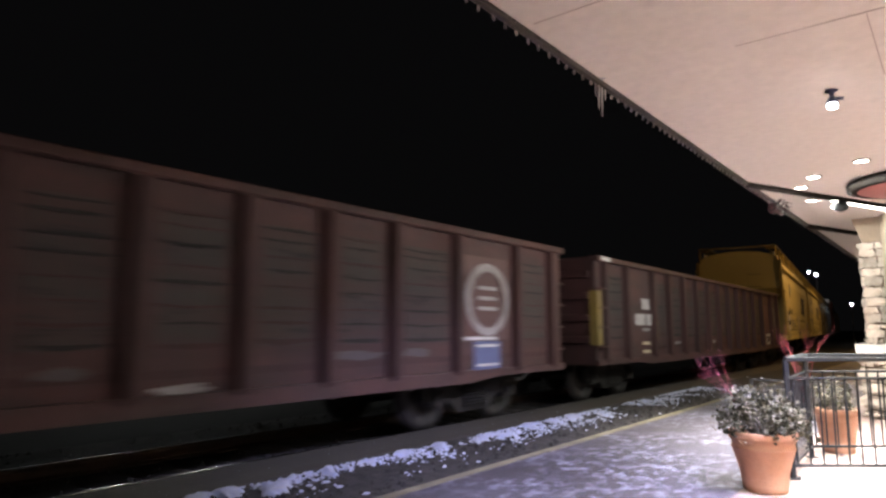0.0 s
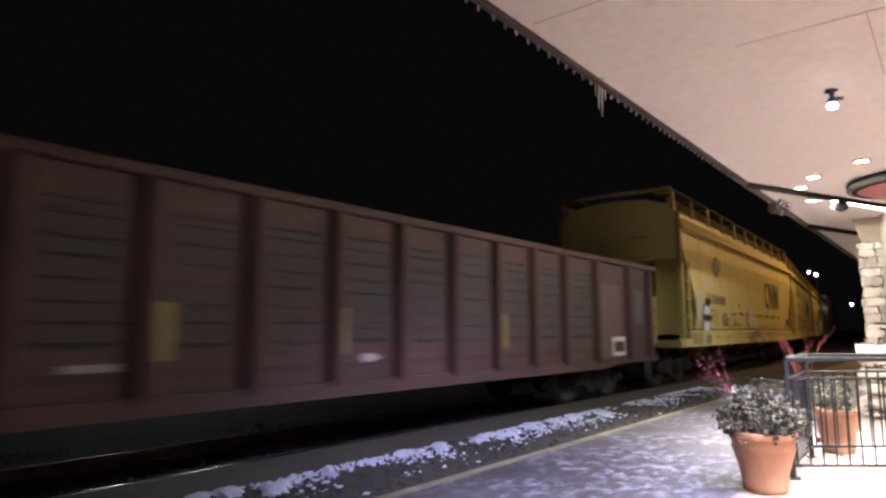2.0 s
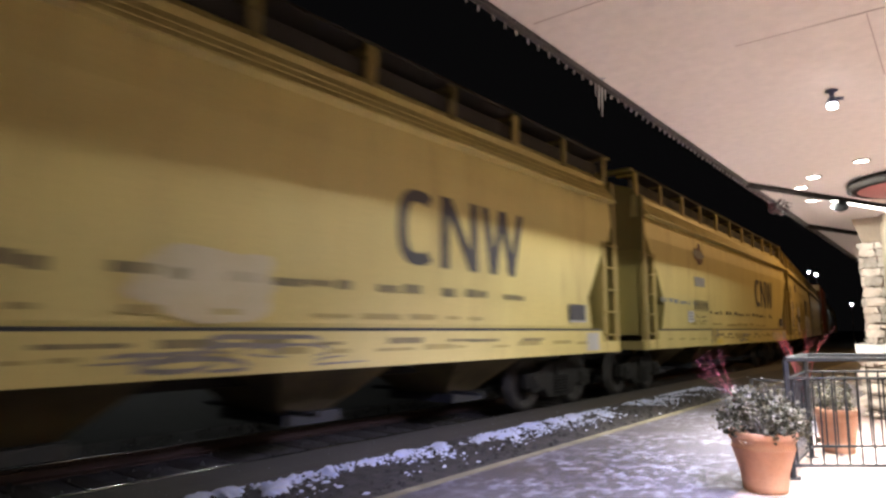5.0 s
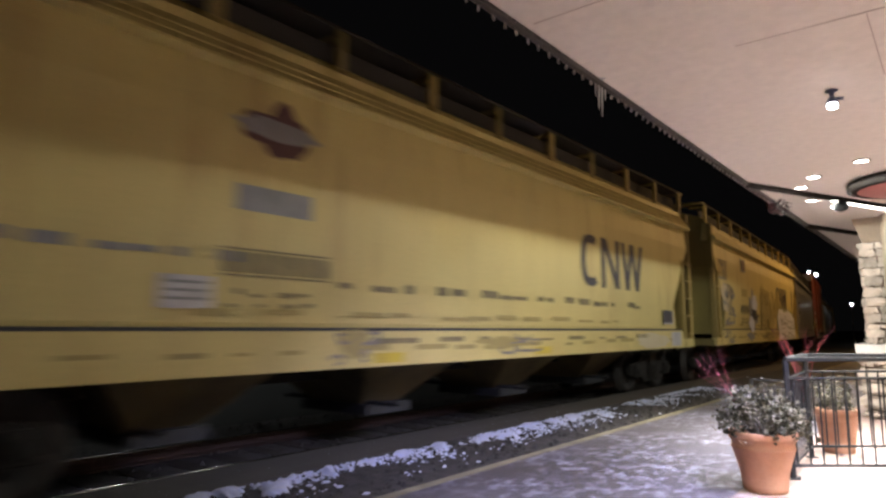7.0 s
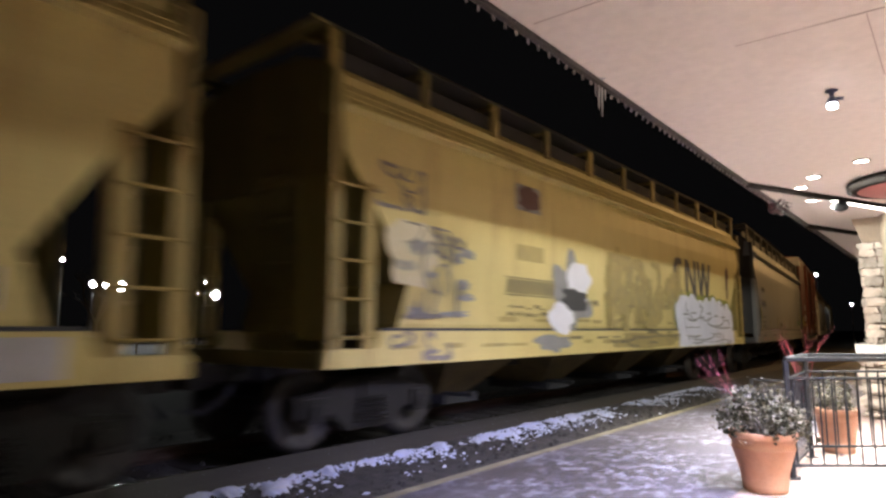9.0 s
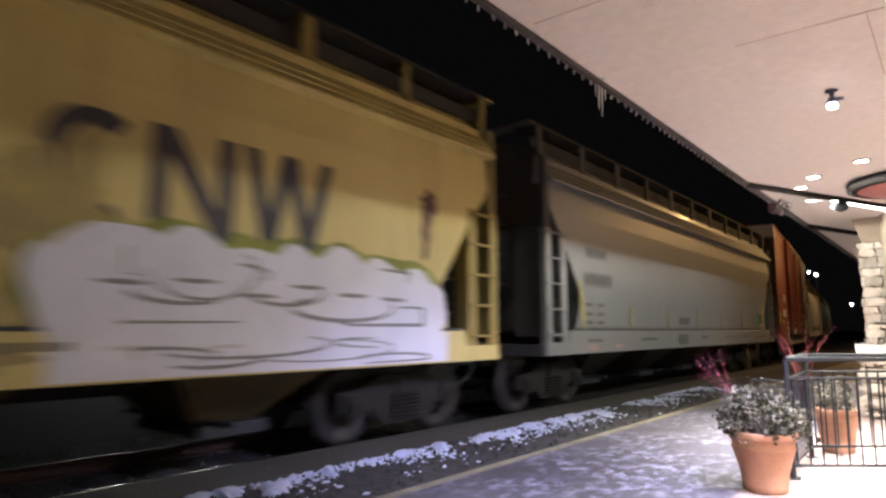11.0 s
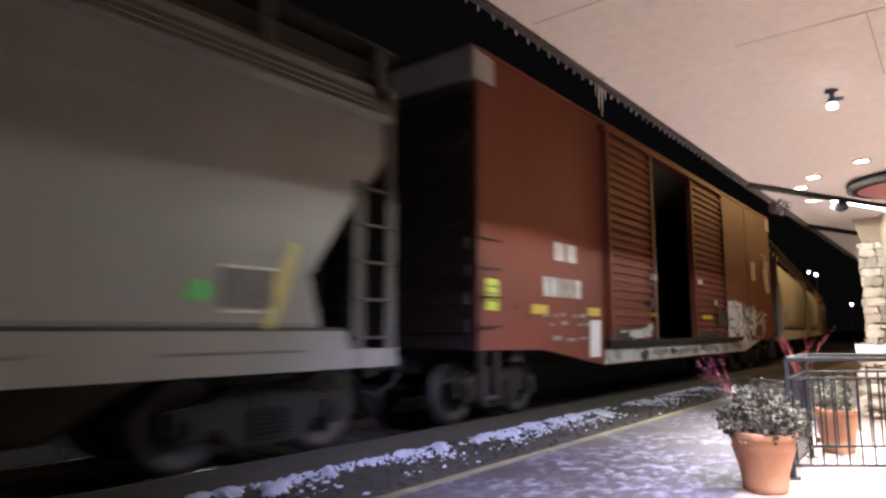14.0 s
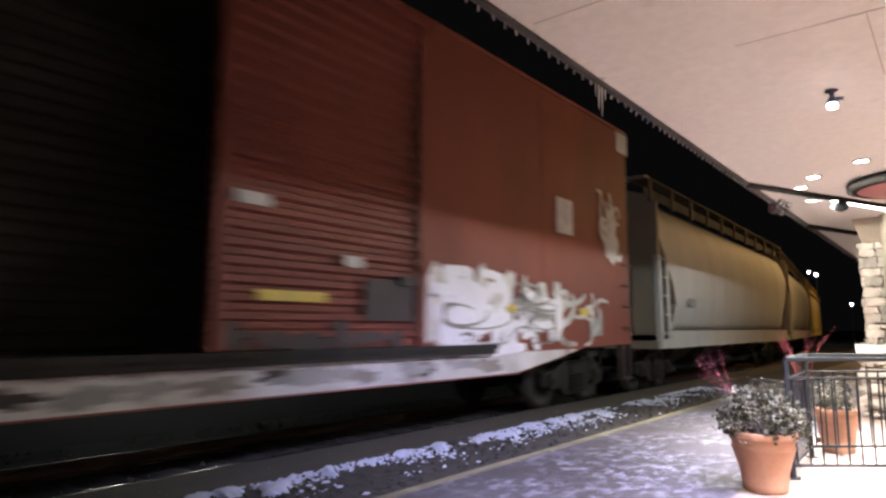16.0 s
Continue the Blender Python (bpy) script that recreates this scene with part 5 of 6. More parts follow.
def build_canopy():
    bm = bmesh.new()
    box(bm, FASCIA_X, 4.0, -14, 18.3, SOFFIT_Z, SOFFIT_Z + 0.35)
    ceiling = tagged(part("ceiling", bm, M_SOFFIT), "cream painted canopy soffit with fine joints", "canopy", kind="structure")
    bm = bmesh.new()
    for a, b, y in ((FASCIA_X + 0.05, -1.15, 2.92), (-0.92, 3.9, 3.93), (-0.26, 3.9, 10.6)):
        box(bm, a, b, y, y + 0.006, SOFFIT_Z - 0.003, SOFFIT_Z + 0.01)
    for x, a, b in ((-0.26, 3.96, 5.0), (1.6, -13, 18)):
        box(bm, x, x + 0.006, a, b, SOFFIT_Z - 0.004, SOFFIT_Z + 0.01)
    tagged(part("trim", bm, M_JOINT), "thin dark joints between the soffit boards", "trim", kind="structure")
    fascia = thing("fascia", "dark bronze canopy edge hung with small unlit bulbs", "fascia", kind="structure")
    bm = bmesh.new()
    prism(bm, [(FASCIA_X, FASCIA_Z), (FASCIA_X, SOFFIT_Z + 0.40), (FASCIA_X - 0.06, SOFFIT_Z + 0.40), (FASCIA_X - 0.06, SOFFIT_Z + 0.03), (FASCIA_X - 0.03, FASCIA_Z)], -14, 18.35, "y")
    part("gutter", bm, M_FASCIA, fascia, bevel=0.006)
    bm = bmesh.new()
    box(bm, FASCIA_X - 0.1, 4.0, 18.30, 18.42, FASCIA_Z, SOFFIT_Z + 0.4)
    part("end_trim", bm, M_FASCIA, fascia)
    bm = bmesh.new()
    lathe(bm, [(0.004, 0.0), (0.007, -0.003), (0.007, -0.012), (0.004, -0.014), (0.007, -0.017), (0.009, -0.025), (0.005, -0.033), (0.001, -0.036)], None, 8)
    me = mesh_of("bulb", bm, M_BULB)
    r = random.Random(4)
    y = 1.7
    while y < 17.5:
        piece("bulb", me, fascia, pose(FASCIA_X - 0.035, y, FASCIA_Z + 0.010, r.uniform(-14, 14), r.uniform(-14, 14), 0))
        y += 0.118 * r.uniform(0.9, 1.1) if y < 9 else 0.2
    bm = bmesh.new()
    for a, b in ((1.7, 9.0), (9.0, 17.5)):
        rod(bm, (FASCIA_X - 0.035, a, FASCIA_Z + 0.010), (FASCIA_X - 0.035, b, FASCIA_Z + 0.010), 0.005, n=5)
    part("bulb_wire", bm, M_IRON, fascia)
    ice = thing("icicle", "small cluster of white icicles on the canopy edge", "icicle")
    for k, (dy, l, w) in enumerate(((-0.05, 0.12, 0.005), (-0.005, 0.20, 0.008), (0.045, 0.23, 0.008), (0.10, 0.10, 0.005))):
        bm = bmesh.new()
        lathe(bm, [(w * 1.3, 0.02), (w * 1.2, -0.02), (w, -l * 0.3), (w * 0.75, -l * 0.55), (w * 0.5, -l * 0.8), (w * 0.1, -l)], Matrix.Translation((FASCIA_X - 0.02, 3.90 + dy, FASCIA_Z + 0.02)), 9)
        part("spike", bm, M_ICE, ice)
    bm = bmesh.new()
    blob(bm, (FASCIA_X + 0.01, 3.88, FASCIA_Z + 0.07), 0.045, 3, 0.9, 2)
    part("ice_lump", bm, M_ICE, ice)
    # recessed downlights
    for x, y, beam_k, spill_k in DOWNLIGHTS:
        d = thing("downlight", "round recessed downlight glowing white in the soffit", "ceiling light", pose(x, y, SOFFIT_Z), "canopy downlights")
        bm = bmesh.new()
        lathe(bm, [(0.064, 0.0), (0.085, 0.0), (0.085, -0.010), (0.064, -0.012)], None, 24, False)
        part("trim_ring", bm, M_CAPSTONE, d)
        bm = bmesh.new()
        lathe(bm, [(0.001, -0.006), (0.063, -0.006), (0.063, -0.002), (0.001, -0.002)], None, 24, False)
        part("lens", bm, M_GLOW_WHITE, d, "glowing lens")
        lamp("SPOT", "downlight_beam", (x, y, SOFFIT_Z - 0.016), (x, y, 0), BEAM_W * beam_k, WHITE, 0.06, 105, 0.9)
        if spill_k:
            lamp("SPOT", "downlight_spill", (x, y, SOFFIT_Z - 0.014), (x, y, 0), SPILL_W * spill_k, SPILL, 0.03, 176.5, 0.03)
    # hanging floods
    for x, y in FLOODS:
        d = thing("flood_lamp", "small blue-grey flood lamp hanging from the soffit", "lamp", pose(x, y, SOFFIT_Z), "canopy flood lamps")
        bm = bmesh.new()
        lathe(bm, [(0.04, 0.0), (0.04, -0.012), (0.018, -0.02), (0.014, -0.05)], None, 16)
        part("stem", bm, M_BLUEMETAL, d)
        bm = bmesh.new()
        lathe(bm, [(0.014, -0.045), (0.024, -0.055), (0.038, -0.085), (0.042, -0.10)], None, 18)
        rod(bm, (0.0, 0.0, -0.06), (0.07, 0.0, -0.075), 0.012)
        part("shade", bm, M_BLUEMETAL, d)
        bm = bmesh.new()
        lathe(bm, [(0.028, -0.101), (0.036, -0.112), (0.031, -0.127), (0.016, -0.138), (0.001, -0.141)], None, 18)
        part("bulb", bm, M_GLOW_BULB, d, "glowing bulb")
        lamp("SPOT", "flood_lamp_light", (x, y, SOFFIT_Z - 0.17), (x - 2.0, y + 0.6, 0), FLOOD_W, COOL, 0.05, 92, 0.8)
    # dark diagonal beams under the soffit, with a white strip made to glow beside the nearer one
    def beam(a, b, w, h, label):
        bm = bmesh.new()
        p, q = Vector((*a, 0)), Vector((*b, 0))
        n = (q - p).normalized().cross(Vector((0, 0, 1))) * w
        pts = [p - n, p + n, q + n, q - n]
        prism(bm, [(v.x, v.y) for v in pts], SOFFIT_Z - h, SOFFIT_Z - 0.001, "z")
        return tagged(part("soffit_beam", bm, M_RIM), label, "beam")
    beam((-1.80, 7.80), (-0.30, 11.25), 0.035, 0.05, "dark metal beam running across the canopy soffit")
    beam((-1.80, 11.55), (-1.05, 13.6), 0.035, 0.06, "dark metal beam near the stone column")
    bm = bmesh.new()
    prism(bm, [(-1.17, 9.42), (-1.10, 9.38), (-0.1, 11.70), (-0.2, 11.75)], SOFFIT_Z - 0.05, SOFFIT_Z - 0.002, "z")
    strip = tagged(part("glowing_strip", bm, M_GLOW_STRIP), "white strip along the soffit beam, made to glow", "light strip")
    # round red ring on the soffit
    ring = thing("ceiling_ring", "round red ceiling ring with a dark rim", "ceiling ornament", pose(-0.22, 8.78, SOFFIT_Z))
    bm = bmesh.new()
    lathe(bm, [(0.66, 0.0), (0.70, -0.02), (0.70, -0.10), (0.60, -0.11), (0.58, 0.0)], None, 48, False)
    part("rim", bm, M_RIM, ring)
    bm = bmesh.new()
    lathe(bm, [(0.605, -0.105), (0.56, -0.12), (0.30, -0.16), (0.27, -0.16), (0.27, -0.001)], None, 48, False)
    part("band", bm, M_REDTRIM, ring, "red painted band")
    # wreath and speaker at the edge
    w = thing("wreath", "dark round wreath hung on the canopy edge", "wreath", pose(-1.72, 9.1, 2.90))
    bm = bmesh.new()
    r = random.Random(8)
    for i in range(90):
        a = r.uniform(0, 2 * math.pi)
        c = Vector((math.cos(a) * 0.075, 0, math.sin(a) * 0.075)) + Vector((r.gauss(0, 0.02), r.gauss(0, 0.02), r.gauss(0, 0.02)))
        e = c + Vector((r.gauss(0, 0.035), r.gauss(0, 0.02), r.gauss(0, 0.035)))
        rod(bm, c, e, 0.010, 0.002, 4)
    part("needles", bm, M_GARLAND, w)
    s = thing("spotlight", "small dark round spotlight under the soffit", "lamp", pose(-1.07, 9.45, SOFFIT_Z))
    bm = bmesh.new()
    lathe(bm, [(0.02, -0.002), (0.02, -0.05), (0.07, -0.07), (0.09, -0.12), (0.07, -0.17), (0.02, -0.19)], None, 18)
    part("housing", bm, M_IRON, s)
    bm = bmesh.new()
    blob(bm, (-0.09, -0.03, -0.12), 0.014, 2)
    part("pilot_lamp", bm, M_GLOW_BULB, s)
    # building behind and roof edge closing the canopy
    bm = bmesh.new()
    box(bm, 3.6, 4.0, -14, 18.3, 0, SOFFIT_Z)
    tagged(part("wall_east", bm, M_WALL), "stone station wall behind the canopy", "wall", kind="structure")


# ---- stone column ----
def build_column():
    col = thing("stone_column", "square column of rough split limestone with a pale cap course", "column")
    x0, y0, w = -1.20, 11.35, 1.15
    bm = bmesh.new()
    box(bm, x0 + 0.05, x0 + w - 0.05, y0 + 0.05, y0 + w - 0.05, 0, 0.94)
    box(bm, x0 + 0.14, x0 + w - 0.14, y0 + 0.14, y0 + w - 0.14, 1.1, SOFFIT_Z - 0.002)
    part("core", bm, M_MORTAR, col)
    bm = bmesh.new()
    box(bm, x0 - 0.04, x0 + w + 0.04, y0 - 0.04, y0 + w + 0.04, 0.92, 1.10)
    bmesh.ops.subdivide_edges(bm, edges=bm.edges[:], cuts=6, use_grid_fill=True)
    for q in bm.verts:
        q.co += Vector([noise.noise(q.co * 5 + Vector((k * 9, 0, 0))) * 0.022 for k in range(3)])
    part("cap_course", bm, M_CAPSTONE, col, "pale rounded cap course", bevel=0.0)
    bm = bmesh.new()
    prism(bm, [(x0 + 0.14, 2.62), (x0 + w - 0.14, 2.62), (x0 + w - 0.02, SOFFIT_Z - 0.002), (x0 + 0.02, SOFFIT_Z - 0.002)], y0 + 0.10, y0 + w - 0.10, "y")
    part("capital", bm, M_CAPITAL, col, "beige flared capital")
    bm = bmesh.new()
    rod(bm, (-0.75, 11.30, 0.0), (-0.75, 11.30, SOFFIT_Z - 0.002), 0.055, n=14)
    for z in (0.5, 1.6, 2.7):
        rod(bm, (-0.75, 11.30, z), (-0.75, 11.30, z + 0.05), 0.064, n=14)
    part("downspout", bm, M_SPOUT, col, "tan metal downspout")
    r = random.Random(31)
    def stones(xa, xb, ya, yb, z0, z1, lo, hi, proud, g=0.004, round_off=0.0):
        z = z0
        while z < z1 - 0.03:
            h = min(r.uniform(lo, hi), z1 - z)
            if z1 - z - h < lo * 0.5:
                h = z1 - z
            for face in ("west", "south"):
                a, end = (ya, yb) if face == "west" else (xa, xb)
                while a < end - 0.02:
                    b = min(a + r.uniform(0.9, 2.0) * h, end)
                    if end - b < 0.10:
                        b = end
                    d = r.uniform(0.4, 1.0) * proud
                    bm = bmesh.new()
                    if face == "west":
                        box(bm, xa - d, xa + 0.10, a + g, b - g, z + g, z + h - g)
                    else:
                        box(bm, a + g, b - g, ya - d, ya + 0.10, z + g, z + h - g)
                    if round_off:
                        bmesh.ops.bevel(bm, geom=bm.edges[:], offset=round_off, segments=2, affect="EDGES", clamp_overlap=True)
                    else:
                        bmesh.ops.subdivide_edges(bm, edges=bm.edges[:], cuts=2, use_grid_fill=True)
                    s = r.uniform(0, 50)
                    for q in bm.verts:
                        q.co += Vector([noise.noise(q.co * 14 + Vector((s + k * 5, 0, 0))) * 0.030 for k in range(3)])
                    part("stone", bm, M_STONE, col)
                    a = b
            z += h
    stones(x0 + 0.03, x0 + w, y0 + 0.03, y0 + w, 0.0, 0.92, 0.14, 0.24, 0.10, 0.012, 0.045)
    stones(x0 + 0.12, x0 + w - 0.12, y0 + 0.12, y0 + w - 0.12, 1.10, 2.62, 0.08, 0.17, 0.05, 0.010)


# ---- railings ----
def build_railing():
    c, s = math.cos(radians(39.05)), math.sin(radians(39.05))
    def panel(ax, ay, length, ux, uy, label, tall=1.0):
        rail = thing("railing", label, "railing", group="iron railings")
        ang = math.degrees(math.atan2(uy, ux))
        m = pose(ax, ay, 0, 0, 0, ang)
        rail.matrix_basis = m @ Matrix.Diagonal((1, 1, tall, 1))
        for name, z, h, d in (("top_rail", 1.02, 0.036, 0.026), ("upper_rail", 0.86, 0.022, 0.014), ("bottom_rail", 0.10, 0.026, 0.015)):
            bm = bmesh.new()
            box(bm, 0, length, -d, d, z, z + h)
            part(name, bm, M_IRON, rail, bevel=0.004)
        n = int(length / 0.115)
        bm = bmesh.new()
        box(bm, -0.006, 0.006, -0.006, 0.006, 0.12, 0.87)
        me = mesh_of("bar", bm, M_IRON)
        for i in range(n):
            piece("bar", me, rail, pose(0.058 + i * 0.115, 0, 0))
        x = 0.0
        while x <= length + 0.01:
            bm = bmesh.new()
            box(bm, x - 0.018, x + 0.018, -0.018, 0.018, 0, 1.03)
            box(bm, x - 0.05, x + 0.05, -0.05, 0.05, 0, 0.012)
            part("post", bm, M_IRON, rail, bevel=0.003)
            x += 1.2
    panel(-1.25, 6.43, 3.6, c, s, "black iron railing with thin upright bars")
    panel(-1.29, 7.61, 3.6, c, s, "black iron railing behind the clay pots")
    panel(-1.25, 6.49, 1.08, -0.03, 1.0, "short black iron railing joining the two runs")
    panel(-2.44, 10.2, 1.2, 1.0, 0.03, "low black iron rail farther along the platform", 0.56)


# ---- plant pots ----
def build_pots():
    def pot(x, y, r0, r1, h, label):
        p = thing("plant_pot", label, "plant pot", pose(x, y, 0), "clay pots")
        bm = bmesh.new()
        lathe(bm, [(r0 * 0.96, 0.0), (r0, 0.012), (r0 * 1.04, 0.05), (r0 * 1.03, 0.06), (r0 * 1.09, 0.13), (r0 * 1.10, 0.145), (r1 * 0.90, h * 0.70), (r1 * 0.93, h * 0.725), (r1 * 0.93, h * 0.74), (r1 * 0.90, h * 0.76), (r1 * 0.915, h * 0.85),
                   (r1 * 0.975, h * 0.88), (r1, h * 0.90), (r1, h * 0.985), (r1 * 0.98, h), (r1 * 0.90, h), (r1 * 0.87, h * 0.97), (r1 * 0.82, h * 0.80)], None, 48, False)
        part("clay_body", bm, M_CLAY, p)
        bm = bmesh.new()
        lathe(bm, [(r1 * 0.83, h * 0.86), (r1 * 0.5, h * 0.90), (0.001, h * 0.92)], None, 24, False)
        part("soil", bm, M_SOIL, p)
        return p
    def shrub(x, y, z, rx, rz, count, seed, label):
        s = thing("shrub", label, "shrub", pose(x, y, z), "potted shrubs")
        r = random.Random(seed)
        bm, green, pale = bmesh.new(), bmesh.new(), bmesh.new()
        for i in range(count):
            a, e = r.uniform(0, 2 * math.pi), r.uniform(0.02, 1.0)
            k = r.uniform(0.55, 1.0)
            tip = Vector((math.cos(a) * rx * k * math.sqrt(1 - (e * 0.8) ** 2), math.sin(a) * rx * k * math.sqrt(1 - (e * 0.8) ** 2), rz * e * r.uniform(0.6, 1.05)))
            if i % 3 == 0:
                mid = tip * 0.5 + Vector((r.gauss(0, 0.02), r.gauss(0, 0.02), 0.03))
                rod(bm, (tip.x * 0.15, tip.y * 0.15, -0.03), mid, 0.005, 0.004, 5)
                rod(bm, mid, tip, 0.004, 0.002, 5)
            for j in range(7):
                c = tip + Vector((r.gauss(0, 0.035), r.gauss(0, 0.035), r.gauss(0, 0.03)))
                u = Vector((r.gauss(0, 1), r.gauss(0, 1), r.gauss(0, 0.7))).normalized()
                w = u.orthogonal().normalized()
                w = Matrix.Rotation(r.uniform(0, 6.28), 3, u) @ w
                l, b = r.uniform(0.026, 0.052), r.uniform(0.010, 0.019)
                leaf = pale if r.random() < 0.07 + 0.13 * (tip.length / rx > 0.85) else green
                n = u.cross(w) * 0.006
                vs = [leaf.verts.new(c - u * l * 0.5), leaf.verts.new(c + w * b + n), leaf.verts.new(c + u * l * 0.6), leaf.verts.new(c - w * b + n)]
                leaf.faces.new(vs)
        part("stem", bm, M_BARK, s)
        part("foliage", green, M_LEAF, s, "dull green leaves")
        part("foliage", pale, M_LEAF_PALE, s, "frosted cream leaves")
        return s
    def twigs(x, y, z, lean, height, count, seed, stem, label, fork=0.7):
        t = thing("twigs", label, "twigs", pose(x, y, z))
        r = random.Random(seed)
        for i in range(count):
            bm = bmesh.new()
            p = Vector((r.gauss(0, 0.02), r.gauss(0, 0.02), 0))
            d = Vector((lean[0] + r.gauss(0, lean[2]), lean[1] + r.gauss(0, 0.12), 1)).normalized()
            rad = stem
            for k in range(6):
                q = p + d * height * r.uniform(0.13, 0.19)
                rod(bm, p, q, rad, rad * 0.8, 6)
                if k > 1:
                    e = q + (d + Vector((r.gauss(0, fork), r.gauss(0, fork * 0.7), 0.1))).normalized() * height * r.uniform(0.1, 0.22)
                    rod(bm, q, e, rad * 0.6, rad * 0.3, 5)
                p, rad = q, rad * 0.8
                d = (d + Vector((r.gauss(0, fork * 0.3), r.gauss(0, fork * 0.25), r.gauss(0, 0.12)))).normalized()
            part("twig", bm, M_TWIG, t)
    pot(-1.34, 5.84, 0.165, 0.262, 0.475, "large ridged terracotta pot standing on the platform")
    shrub(-1.34, 5.84, 0.45, 0.36, 0.37, 235, 1, "frosted variegated shrub in the terracotta pot")
    pot(-1.12, 8.16, 0.155, 0.215, 0.455, "terracotta pot behind the iron railing")
    shrub(-1.12, 8.16, 0.44, 0.22, 0.30, 70, 2, "small dry shrub in the rear pot")
    twigs(-1.56, 6.0, 0.66, (-0.50, 0.15, 0.35), 0.50, 7, 3, 0.0028, "bare red twigs rising from the near pot", 0.4)
    twigs(-1.37, 8.0, 0.50, (-0.10, 0.0, 0.05), 0.80, 7, 4, 0.0048, "bare red twigs standing by the rear pot", 0.3)


# ---- distance ----
def build_distance():
    def street_lamp(x, y, z, watts, r, label, glowing=M_GLOW_LOT, colour=(0.92, 1.0, 0.96)):
        t = thing("street_lamp", label, "street lamp", pose(x, y, -0.34), "street lamps")
        bm = bmesh.new()
        rod(bm, (0, 0, 0), (0, 0, z + 0.30), 0.06, 0.04, 10)
        rod(bm, (0, 0, 0), (0, 0, 0.5), 0.18, 0.16, 10)
        part("pole", bm, M_BLACK, t)
        bm = bmesh.new()
        box(bm, -r * 1.1, r * 1.1, -r * 1.1, r * 1.1, z + 0.34 + r, z + 0.34 + r + 0.12)
        part("hood", bm, M_IRON, t, bevel=0.03)
        bm = bmesh.new()
        bmesh.ops.create_uvsphere(bm, u_segments=14, v_segments=8, radius=r, matrix=Matrix.Translation((0, 0, z + 0.34)))
        part("globe", bm, glowing, t, "glowing globe")
        if watts:
            lamp("POINT", "street_lamp_light", (x + (0 if x < -20 else 0), y, z - r - 0.15), (x, y, 0), watts, colour, 0.2)
    k = 0.9
    for x, y, z, r, w in ((-64.9, 26.2, 5.72, 0.30, 0), (-65.2, 27.5, 5.7, 0.24, 0), (-64.0, 28.4, 5.58, 0.52, LOT_W), (-61.3, 33.8, 5.58, 0.26, 0), (-60.9, 34.6, 4.95, 0.26, 0),
                          (-59.9, 36.2, 4.88, 0.42, LOT_W), (-66.5, 21.7, 4.76, 0.26, 0), (-65.9, 23.7, 7.94, 0.16, 0), (-60.3, 35.3, 6.2, 0.12, 0)):
        street_lamp(x, y, z, w, r, "white parking-lot lamp on a dark pole, lit")
    for x, y, z, r in ((-14.2, 90, 8.5, 0.10), (-13.4, 90.2, 8.1, 0.12), (-9.9, 90, 4.3, 0.07)):
        street_lamp(x, y, z, 0, r, "distant white street lamp beyond the platform, lit")
    # sodium lamps of the station yard, outside the picture
    street_lamp(-1.3, 31.0, 8.0, SODIUM_W, 0.18, "orange sodium yard lamp on a dark pole", M_GLOW_SODIUM, SODIUM)
    street_lamp(-3.0, 55.0, 8.0, SODIUM_W * 0.8, 0.18, "orange sodium yard lamp on a dark pole", M_GLOW_SODIUM, SODIUM)
    street_lamp(8.0, 21.0, 7.6, SODIUM_W * 0.8, 0.18, "orange sodium yard lamp behind the station", M_GLOW_SODIUM, SODIUM)
    street_lamp(8.0, 14.0, 11.0, YARD_W, 0.18, "warm yard lamp on a tall pole behind the station", M_GLOW_SODIUM, YARD)
    # bare tree lit by the parking-lot lamps
    def tree(x, y, h, seed, label):
        t = thing("bare_tree", label, "tree", pose(x, y, -0.34), "bare trees")
        r = random.Random(seed)
        bm, tw = bmesh.new(), bmesh.new()
        def grow(p, d, l, rad, lev):
            q = p + d * l
            rod(bm if lev < 3 else tw, p, q, rad, rad * 0.7, 6 if lev < 3 else 4)
            if lev == 6:
                return
            for i in range(2 if lev else 3):
                e = (d + Vector((r.gauss(0, 0.45), r.gauss(0, 0.45), r.uniform(-0.1, 0.25)))).normalized()
                grow(q, e, l * r.uniform(0.62, 0.85), rad * 0.62, lev + 1)
        grow(Vector((0, 0, 0)), Vector((0, 0, 1)), h * 0.28, h * 0.028, 0)
        part("trunk", bm, M_BARK, t)
        part("crown", tw, M_BARK, t)
    tree(-50.0, 20.5, 7.5, 3, "bare winter tree beside the parking lot")
    tree(-51.5, 27.5, 6.0, 5, "bare winter tree beside the parking lot")
    # pavement of the lot and a low dark building behind it
    bm = bmesh.new()
    box(bm, -75, -42, 5, 60, -0.34, -0.30)
    tagged(part("road", bm, M_DIRT), "dark asphalt parking lot beyond the tracks", "parking lot", kind="structure")
    bm = bmesh.new()
    for i in range(16):
        y = 12 + i * 2.2
        box(bm, -44.05, -43.95, y, y + 0.10, -0.3, 0.9)
    for z in (0.4, 0.85):
        box(bm, -44.03, -43.97, 12, 45, z, z + 0.06)
    tagged(part("fence", bm, M_SILVER), "low pale rail fence along the lot", "fence", kind="structure")


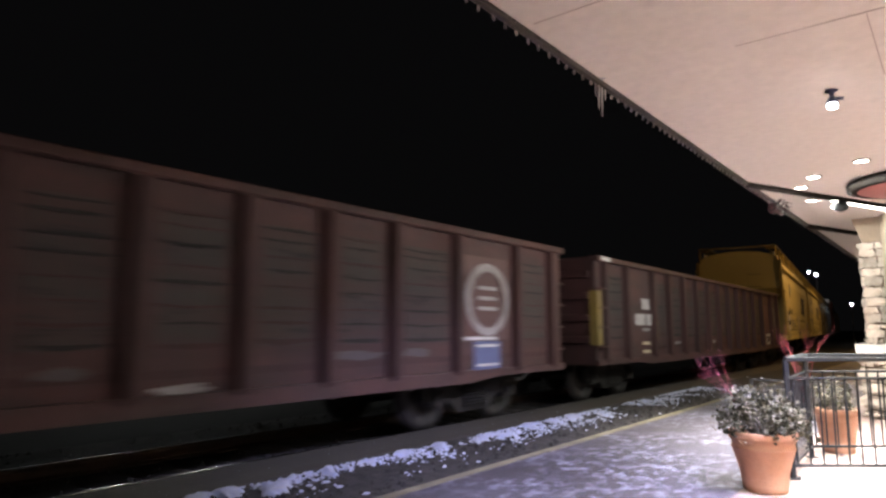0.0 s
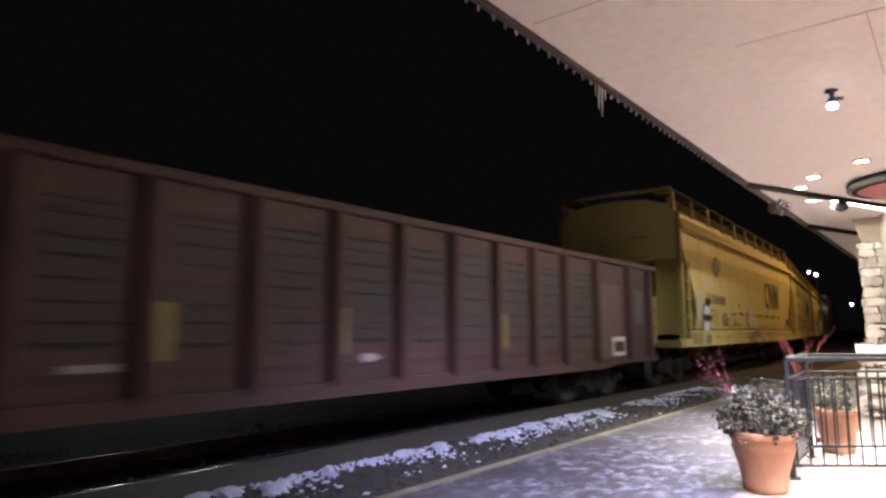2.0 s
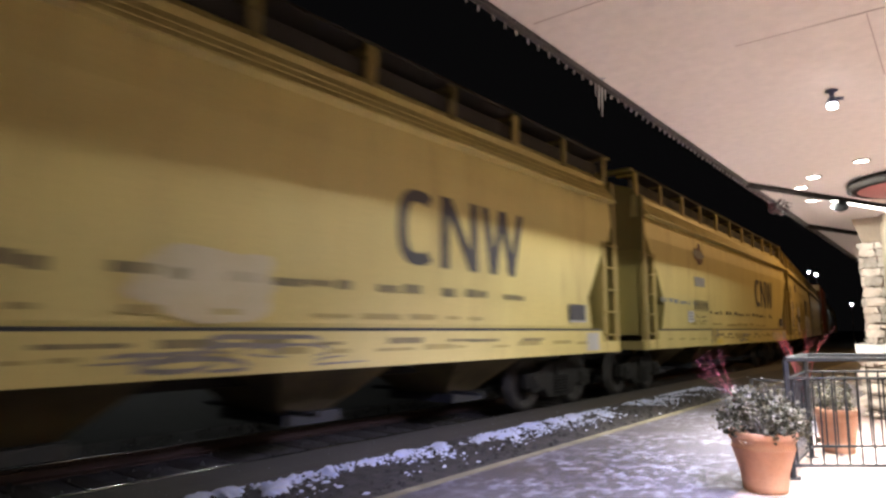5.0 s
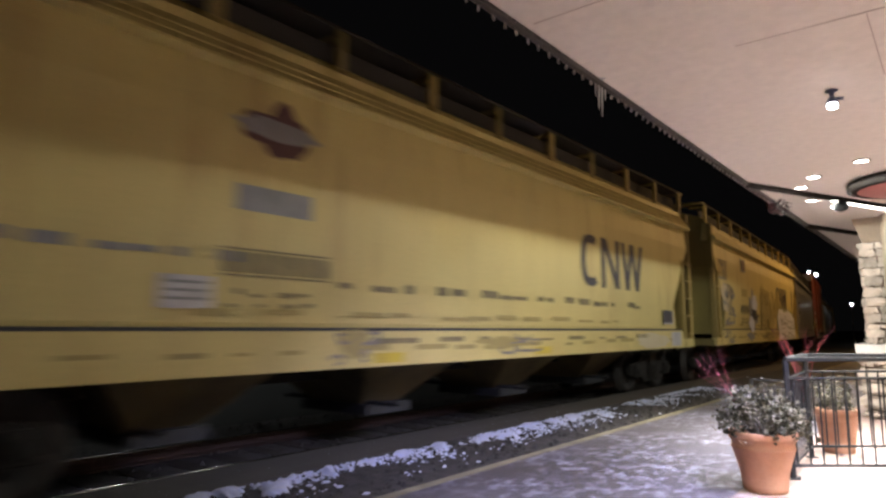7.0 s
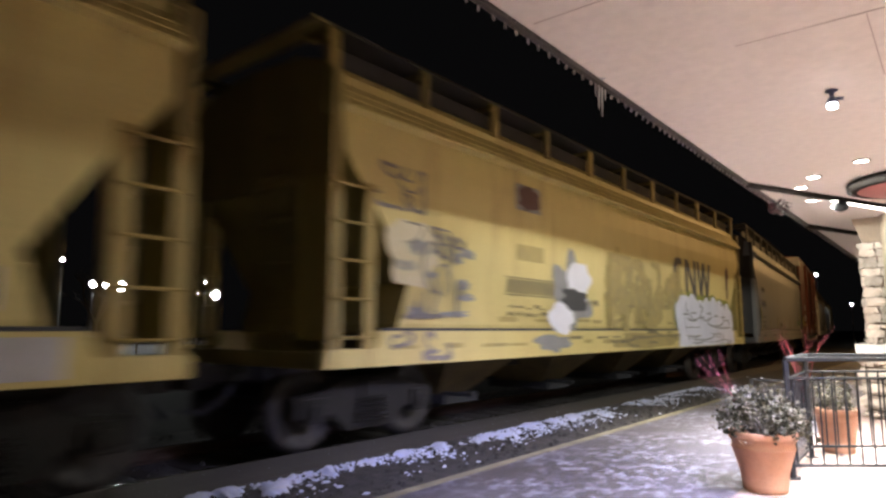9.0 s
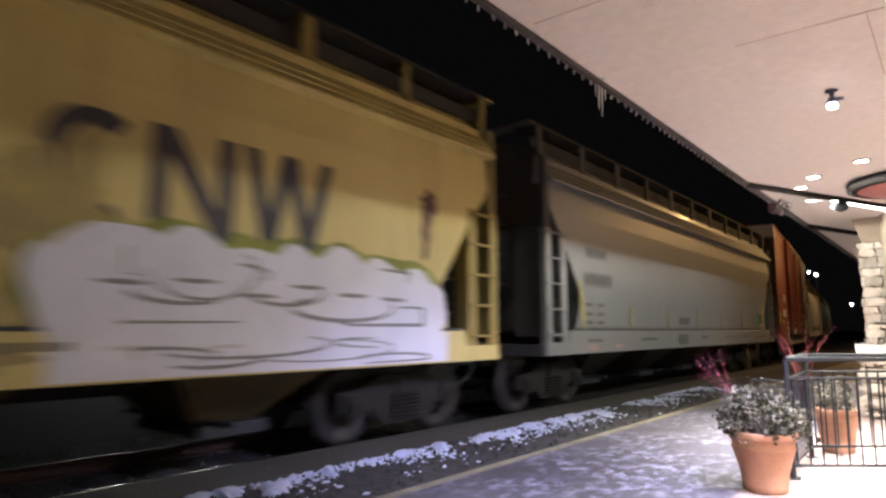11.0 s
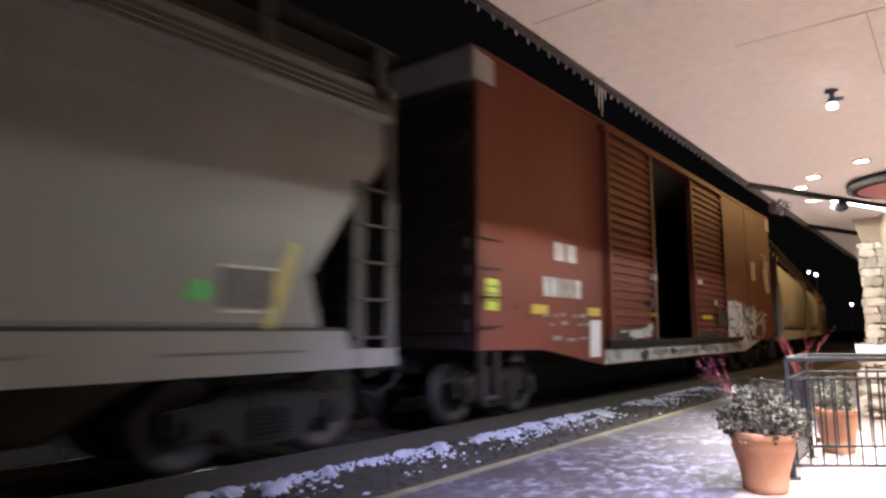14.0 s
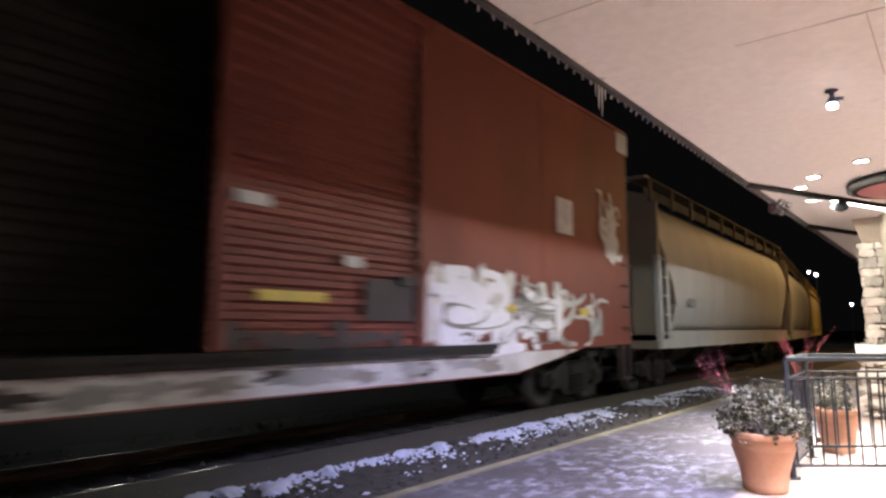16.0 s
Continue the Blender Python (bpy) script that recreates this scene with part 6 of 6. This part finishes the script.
def build_ties():
    bed = tagged(new("tie_row"), "dark wooden ties bedded in ballast", "railway ties", kind="structure")
    bm = bmesh.new()
    box(bm, -1.28, 1.28, -0.115, 0.115, -0.09, 0.0)
    me = mesh_of("tie", bm, M_TIE, 0.01)
    r = random.Random(12)
    for i in range(110):
        q = -3 + i * 0.53
        p, d = on_track(q), on_track(q + 0.2) - on_track(q - 0.2)
        piece("tie", me, bed, pose(p.x + r.uniform(-0.03, 0.03), p.y, -0.20, 0, 0, math.degrees(math.atan2(-d.x, d.y)) + r.uniform(-0.8, 0.8)))


build_ground()
build_canopy()
build_column()
build_railing()
build_pots()
build_distance()
build_train()
build_ties()


# ---- what moves ----
def motions():
    def place(s, length):
        a, b = on_track(s + 1.3), on_track(s + length - 1.3)
        d = (b - a).normalized()
        o = a - d * 1.3
        return pose(o.x, o.y, RAIL_Z, 0, 0, math.degrees(math.atan2(-d.x, d.y)))
    for car, y0, wheels, length in TRAIN:
        walk(car, [(k * 0.2, place(y0 - SPEED * k * 0.2, length)) for k in range(81)])
        if y0 > 140:
            continue
        for ob, y in wheels:
            turn = math.degrees(SPEED / 0.457)
            walk(ob, [(k * 0.1, pose(0, y, 0.457, (turn * k * 0.1) % 360)) for k in range(161)])


motions()
